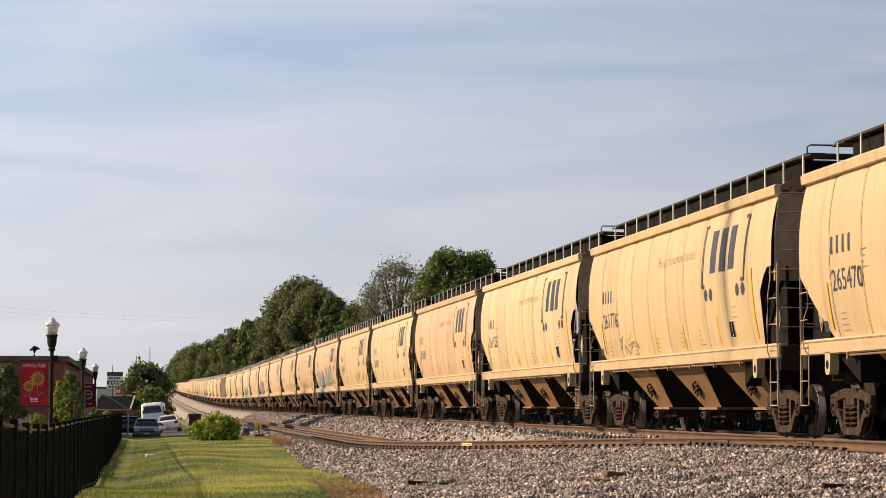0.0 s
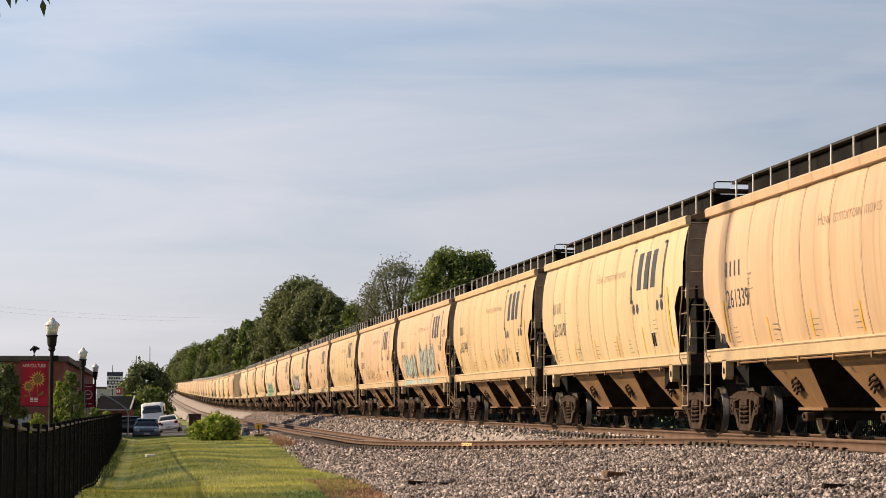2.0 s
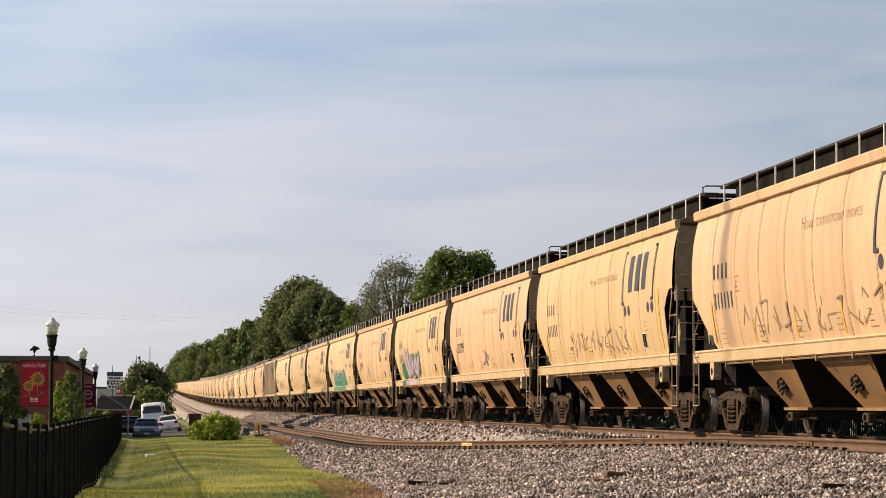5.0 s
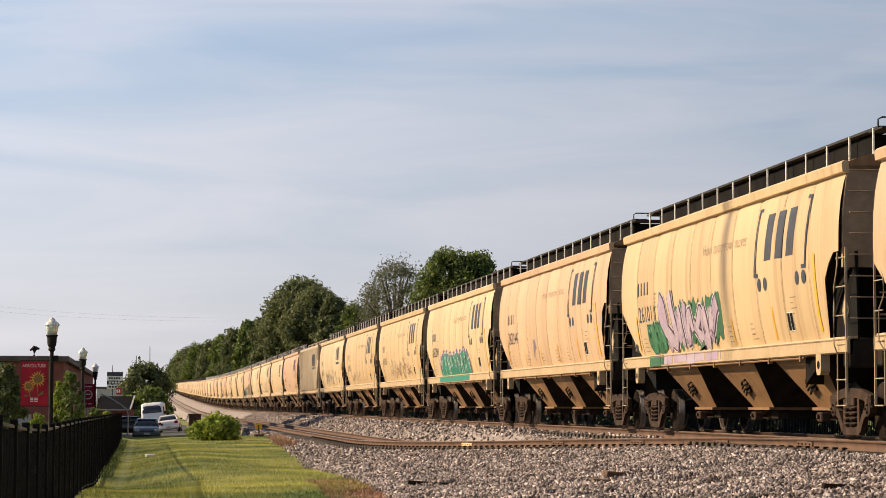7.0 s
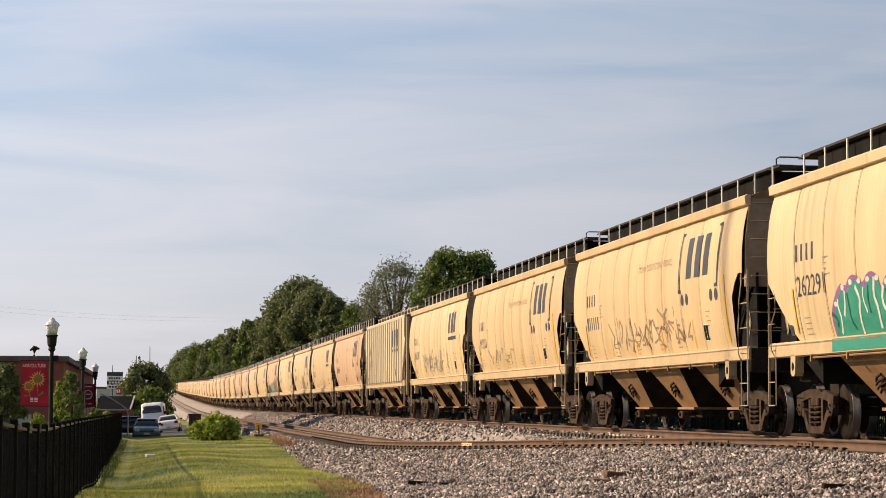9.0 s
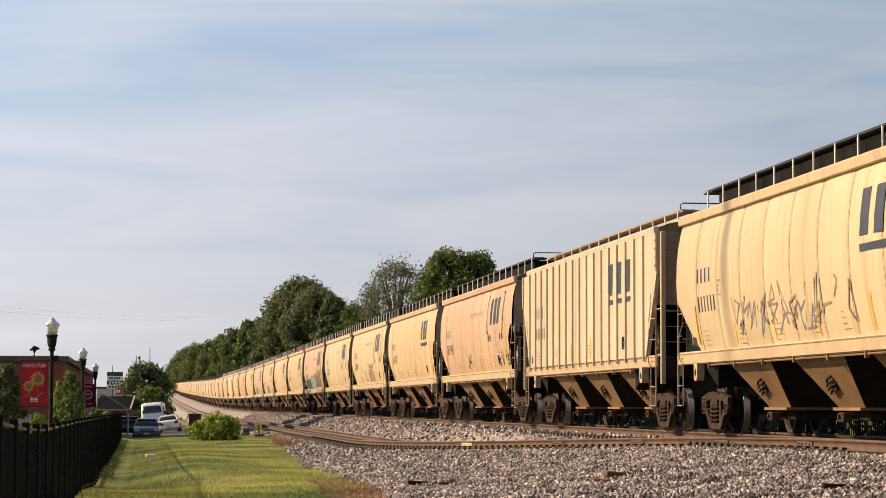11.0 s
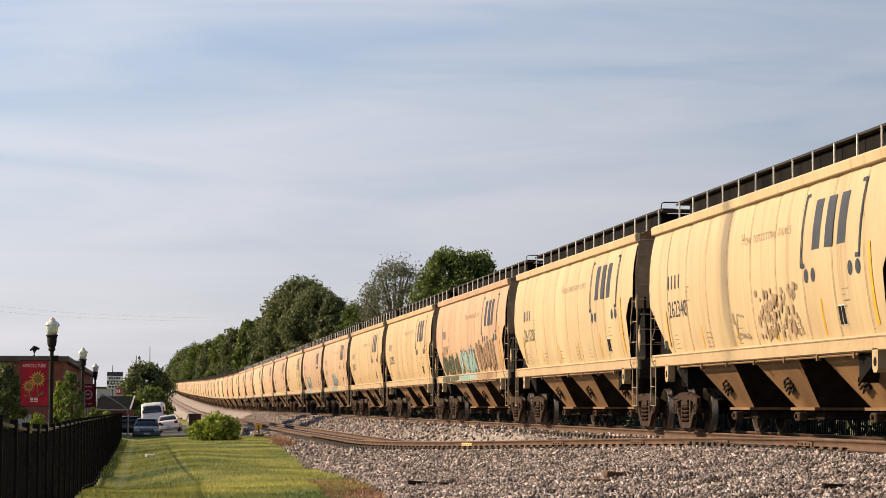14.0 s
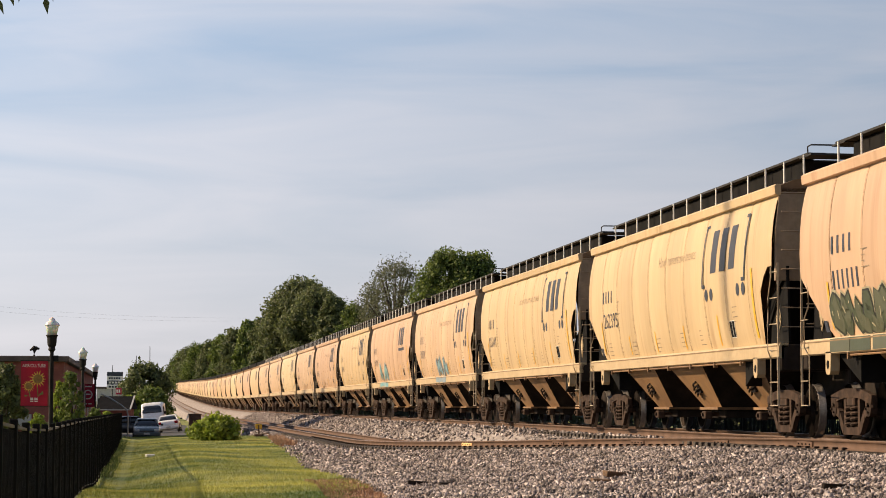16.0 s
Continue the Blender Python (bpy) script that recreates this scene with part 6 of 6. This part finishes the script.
def loft(bm, stations, taper=1.0):
    """Rounded sections (y, half width, bottom, top) joined along a vehicle's length."""
    rings = []
    for y, hw, z0, z1 in stations:
        c = min(0.14, (z1 - z0) * 0.35, hw * 0.3)
        out = [(hw, z0 + c), (hw * lerp(1, taper, 0.7), z1 - c), (hw * taper - c * 0.4, z1 - 0.3 * c), (hw * taper - c * 1.5, z1), (hw * 0.4 * taper, z1 + 0.012)]
        pts = out + [(-a, b) for a, b in out[::-1]] + [(-hw + c, z0), (hw - c, z0)]
        rings.append([bm.verts.new((a, y, b)) for a, b in pts])
    n = len(rings[0])
    for u, v in zip(rings, rings[1:]):
        for k in range(n):
            bm.faces.new((u[k], u[(k + 1) % n], v[(k + 1) % n], v[k]))
    bm.faces.new(rings[0]), bm.faces.new(rings[-1][::-1])


M["carglass"] = material("vehicle_glass", (0.012, 0.014, 0.017), (0.02, 0.022, 0.026), 0.12, 0, 2, 20, 0.0, spec=0.6)


def vehicle(x, d, ground, turn, lean, paint, kind, label):
    """A parked vehicle, nose towards -y: lower body, glazed cabin, roof, pillars, lights, bumpers, wheels."""
    X, Y = by_view(x, d)
    th = tagged(new("parked_van" if kind == "van" else "parked_car"), label, "van" if kind == "van" else "car")
    th.matrix_basis = pose(X, Y, ground, 0, lean, turn)
    bm = bmesh.new()
    if kind == "van":
        Lh, W, H = 2.6, 1.0, 2.45
        loft(bm, [(-Lh, 0.84, 0.4, 1.25), (-Lh + 0.1, 0.97, 0.32, 1.5), (-Lh + 0.32, 1.0, 0.3, 2.2), (-Lh + 0.6, 1.0, 0.3, 2.42), (0, 1.0, 0.3, H), (Lh - 0.15, 1.0, 0.3, 2.42), (Lh, 0.94, 0.36, 2.3)], 0.92)
        part("body", bm, paint, th, smooth_=True)
        bm = bmesh.new()
        loft(bm, [(-Lh + 0.085, 0.84, 1.56, 1.6), (-Lh + 0.12, 0.85, 1.5, 1.85), (-Lh + 0.29, 0.83, 1.56, 2.16), (-Lh + 0.36, 0.8, 1.6, 2.14)], 0.95)
        part("windscreen", bm, M["carglass"], th, smooth_=True)
        for s in (-1, 1):
            bm = bmesh.new()
            box(bm, s * 0.985 - 0.02, s * 0.985 + 0.02, -1.75, -0.75, 1.45, 2.05, 0.015)
            part("side_window", bm, M["carglass"], th)
    else:
        Lh, W, H = 2.3, 0.9, 1.46
        loft(bm, [(-Lh, 0.66, 0.42, 0.62), (-Lh + 0.1, 0.8, 0.28, 0.74), (-1.85, 0.88, 0.24, 0.88), (-0.9, 0.9, 0.24, 0.99), (0.2, 0.9, 0.24, 0.99), (1.6, 0.9, 0.24, 1.04), (Lh - 0.12, 0.85, 0.28, 1.02), (Lh, 0.74, 0.42, 0.86)], 0.93)
        part("body", bm, paint, th, smooth_=True)
        bm = bmesh.new()
        loft(bm, [(-0.92, 0.79, 0.93, 0.98), (-0.2, 0.79, 0.93, 1.36), (0.3, 0.79, 0.93, 1.41), (0.95, 0.79, 0.93, 1.38), (1.7, 0.79, 0.95, 1.04)], 0.80)
        part("cabin_glass", bm, M["carglass"], th, "dark tinted cabin glazing", smooth_=True)
        bm = bmesh.new()
        loft(bm, [(-0.24, 0.63, 1.36, 1.40), (-0.1, 0.66, 1.36, 1.44), (0.35, 0.66, 1.38, H), (0.9, 0.65, 1.36, 1.44), (1.05, 0.62, 1.34, 1.40)], 0.95)
        part("roof", bm, paint, th, smooth_=True)
        for s in (-1, 1):
            for a, b in (((0.79, -0.98, 0.97), (0.63, -0.18, 1.385)), ((0.79, 1.74, 1.02), (0.62, 0.98, 1.385)), ((0.80, 0.35, 0.97), (0.66, 0.35, 1.40))):
                bm = bmesh.new()
                tube(bm, [(s * a[0], a[1], a[2]), (s * b[0], b[1], b[2])], 0.04, 6)
                part("pillar", bm, paint, th)
    for s in (-1, 1):
        bm = bmesh.new()
        box(bm, s * W * 0.72 - 0.17, s * W * 0.72 + 0.17, -Lh - 0.02, -Lh + 0.1, 0.62, 0.78, 0.03)
        part("headlight", bm, M["lens"], th)
        bm = bmesh.new()
        box(bm, s * W * 0.76 - 0.14, s * W * 0.76 + 0.14, Lh - 0.1, Lh + 0.02, 0.72, 0.95, 0.03)
        part("tail_light", bm, M["redlens"], th)
        bm = bmesh.new()
        box(bm, s * (W + 0.1) - 0.09, s * (W + 0.1) + 0.09, -0.75 if kind != "van" else -1.9, -0.62 if kind != "van" else -1.75, 1.0 if kind != "van" else 1.35, 1.12 if kind != "van" else 1.6, 0.02)
        part("wing_mirror", bm, M["carblack"], th)
    for nm, y in (("front_bumper", -Lh), ("rear_bumper", Lh)):
        bm = bmesh.new()
        box(bm, -W * 0.96, W * 0.96, y - 0.06, y + 0.06, 0.34, 0.56, 0.04)
        b = part(nm, bm, M["carblack"] if kind == "van" else paint, th)
        bm = bmesh.new()
        s = -1 if y < 0 else 1
        box(bm, -0.2, 0.2, y + s * 0.06, y + s * 0.075, 0.42, 0.54)
        part("plate_bar", bm, M["trimwhite"], b)
    bm = bmesh.new()
    box(bm, -W * 0.5, W * 0.5, -Lh - 0.03, -Lh + 0.04, 0.58, 0.68, 0.01)
    part("grille", bm, M["carblack"], th)
    for sx in (-1, 1):
        for y in (-Lh + 0.85, Lh - 0.9):
            bm = bmesh.new()
            lathe(bm, [(0.2, -0.1), (0.3, -0.11), (0.33, -0.06), (0.33, 0.06), (0.3, 0.11), (0.2, 0.1)], "x", 20, (sx * (W - 0.1), y, 0.33))
            wh = part("wheel", bm, M["rubber"], th)
            bm = bmesh.new()
            lathe(bm, [(0.03, -0.115), (0.2, -0.09), (0.2, 0.09), (0.03, 0.115)], "x", 14, (sx * (W - 0.1), y, 0.33))
            part("rim", bm, M["steel"], wh)
    return th


vehicle(261, 152, -1.80, 8, 0, M["cargrey"], "car", "dark grey sedan parked facing the lawn")
vehicle(303, 190, -1.72, 184, 7, M["carwhite"], "car", "white sedan parked on a slope, seen from behind")
vehicle(276, 205, -1.66, 4, -5, M["carwhite"], "van", "white van with a dark windscreen, leaning on a slope")
vehicle(222, 168, -1.72, -78, 0, M["carblack"], "car", "black car parked side-on behind the fence")

# ---- small things by the line ----
M["rust"] = material("rusty_sheet", (0.06, 0.03, 0.02), (0.11, 0.06, 0.04), 0.85, 0, 3, 20, 0.2)
X_, Y_ = by_view(346, 150)
cab = tagged(new("relay_box"), "dark brown metal relay box beside the siding", "relay box")
cab.matrix_basis = pose(X_, Y_, -1.35, 0, 0, 7.44)
bm = bmesh.new()
box(bm, -0.4, 0.4, -0.35, 0.35, 0.35, 1.28, 0.03)
part("cabinet", bm, M["rust"], cab)
bm = bmesh.new()
box(bm, -0.45, 0.45, -0.4, 0.4, 1.28, 1.34, 0.015)
part("lid", bm, M["rust"], cab)
bm = bmesh.new()
box(bm, -0.36, 0.36, -0.30, 0.30, -0.3, 0.35)
part("plinth", bm, M["stone"], cab)

X_, Y_ = by_view(459, 110)
sw = tagged(new("switch_stand"), "low switch stand with a faded yellow target", "switch stand")
sw.matrix_basis = pose(X_, Y_, -0.95)
bm = bmesh.new()
box(bm, -0.2, 0.2, -0.2, 0.2, -0.1, 0.12, 0.03)
tube(bm, [(0, 0, 0.1), (0, 0, 0.55)], 0.035, 8)
part("stand", bm, M["rust"], sw)
bm = bmesh.new()
box(bm, -0.16, 0.16, -0.02, 0.02, 0.35, 0.6, 0.03)
part("target", bm, M["yellow"], sw, "faded yellow target")
bm = bmesh.new()
tube(bm, [(0.1, -0.1, 0.1), (0.5, -0.3, 0.16)], 0.03, 6)
part("lever", bm, M["rust"], sw)

M["oldwood"] = material("weathered_timber", (0.10, 0.055, 0.03), (0.22, 0.13, 0.07), 0.9, 0, 3, 20, 0.5, 0.01, stretch=(1, 8, 8))


def on_bank(x, y):
    """The place on the bank seen in that direction."""
    d = 26.0
    while d < 80:
        X, Y = by_view(x, d)
        s, la = along(X, Y)
        if 0.52 + (721 - y) * d / 4033.0 <= ground_z(s, la):
            break
        d += 0.05
    return Vector((X, Y, ground_z(s, la)))


def debris(x, y, size, turn, m, name, label):
    p = on_bank(x, y)
    bm = bmesh.new()
    a, b, c = size
    box(bm, -a / 2, a / 2, -b / 2, b / 2, -0.02, c, 0.012)
    for v in bm.verts:
        v.co += Vector((0, 0, 0.03 * noise.noise(v.co * 4)))
    th = tagged(finish(bm, name, m), label, name.replace("_", " "))
    th.matrix_basis = pose(p.x, p.y, p.z + 0.02, 2, 3, turn)


debris(1100, 845, (0.62, 0.16, 0.06), 25, M["oldwood"], "broken_tie", "broken piece of brown wooden tie on the gravel")
debris(1075, 857, (0.5, 0.18, 0.05), 8, M["oldwood"], "broken_tie", "splintered piece of wooden tie lying on the gravel")
debris(1480, 866, (0.45, 0.07, 0.05), 30, M["grime_and_shade"], "scrap_bar", "dark scrap bar lying on the gravel")
debris(750, 860, (0.55, 0.06, 0.05), 6, M["grime_and_shade"], "scrap_bar", "dark scrap bar lying on the gravel")
debris(788, 863, (0.22, 0.1, 0.06), 25, M["grime_and_shade"], "scrap_bar", "short dark scrap bar lying on the gravel")
debris(268, 811, (0.28, 0.18, 0.06), 20, M["white"], "stone", "pale flat stone lying in the grass")

# two tall trees added outside the view, whose shade falls on the line
tree(148, -18, -1.5, 19, 10, 71, 0, "unseen tall broadleaf tree added to shade the line", leaf=0.6, per=300, trunk=0.5, clumps=36)
tree(165, -18, -1.5, 19, 10, 72, 0, "unseen tall broadleaf tree added to shade the line", leaf=0.6, per=300, trunk=0.5, clumps=36)

# ---- a swaying twig ----
def twig_thing():
    """A drooping leafy shoot of a tree beside the eye; only its tips sway into view."""
    th = tagged(new("hanging_twig"), "drooping leafy green twig swaying in the wind", "twig")
    rng = random.Random(6)
    for k in range(5):
        bm = bmesh.new()
        x = (k - 2) * 0.028
        tip = 0.30 + 0.05 * rng.random()
        tube(bm, [(x * 0.3, 0, 0), (x, 0.01, -tip * 0.5), (x * 1.3 + 0.01, 0, -tip)], [0.004, 0.003, 0.0015], 5)
        sh = part("shoot", bm, M["bark"], th)
        for j in range(7):
            z = -tip * (0.45 + 0.09 * j)
            a = rng.uniform(-0.9, 0.9)
            bm = bmesh.new()
            L, w = 0.05, 0.009
            pts = [(0, 0), (w, -L * 0.4), (0.001, -L), (-w, -L * 0.4)]
            vs = [bm.verts.new((x * 1.15 + px * math.cos(a) - pz * math.sin(a) * 0.6, 0.004 * j, z + pz)) for px, pz in pts]
            f = bm.faces.new(vs)
            r = bmesh.ops.extrude_face_region(bm, geom=[f])
            for v in r["geom"]:
                if isinstance(v, bmesh.types.BMVert):
                    v.co.y += 0.001
            part("leaf", bm, LEAF[0], sh)
    return th


twig = twig_thing()


# ---- what moves ----
def view_place(x, y, d):
    X, Y = by_view(x, d)
    return Vector((X, Y, 0.52 + (721 - y) * d / 4033.0))


def motions():
    # the train rolls towards and past the eye, slowing very slightly;
    # its wheels are plain discs that show no turning
    for k, car in cars.items():
        rows = []
        for i in range(65):
            t = i * 0.25
            s = place_of(k) - (SPEED * t - SLOWING * t * t + knots(t, SURGE))
            rows.append((t, car_pose(s)))
        walk(car, rows)
    # the twig swings into the upper corner and out again
    swing = ((0.0, -32), (0.3, -18), (0.6, -11), (0.8, -16), (1.0, -32), (1.6, -32), (2.0, -10), (2.5, -24), (2.8, -32), (4.0, -32), (5.5, -32), (6.3, -9), (6.5, -8), (6.8, -18), (7.2, -30), (7.5, -14), (7.8, -12), (8.2, -32), (11.0, -32), (14.0, -32), (14.5, -32), (14.65, -16), (15.0, -17), (15.5, -32), (16.0, -14))
    rows = []
    for t, dy in swing:
        rows.append((t, Matrix.Translation(view_place(7 + 0.1 * dy, -225 + (dy if dy > -25 else dy * 3), 6.0)) @ pose(0, 0, 0, 0, dy * 0.35, 0)))
    walk(twig, rows)


motions()
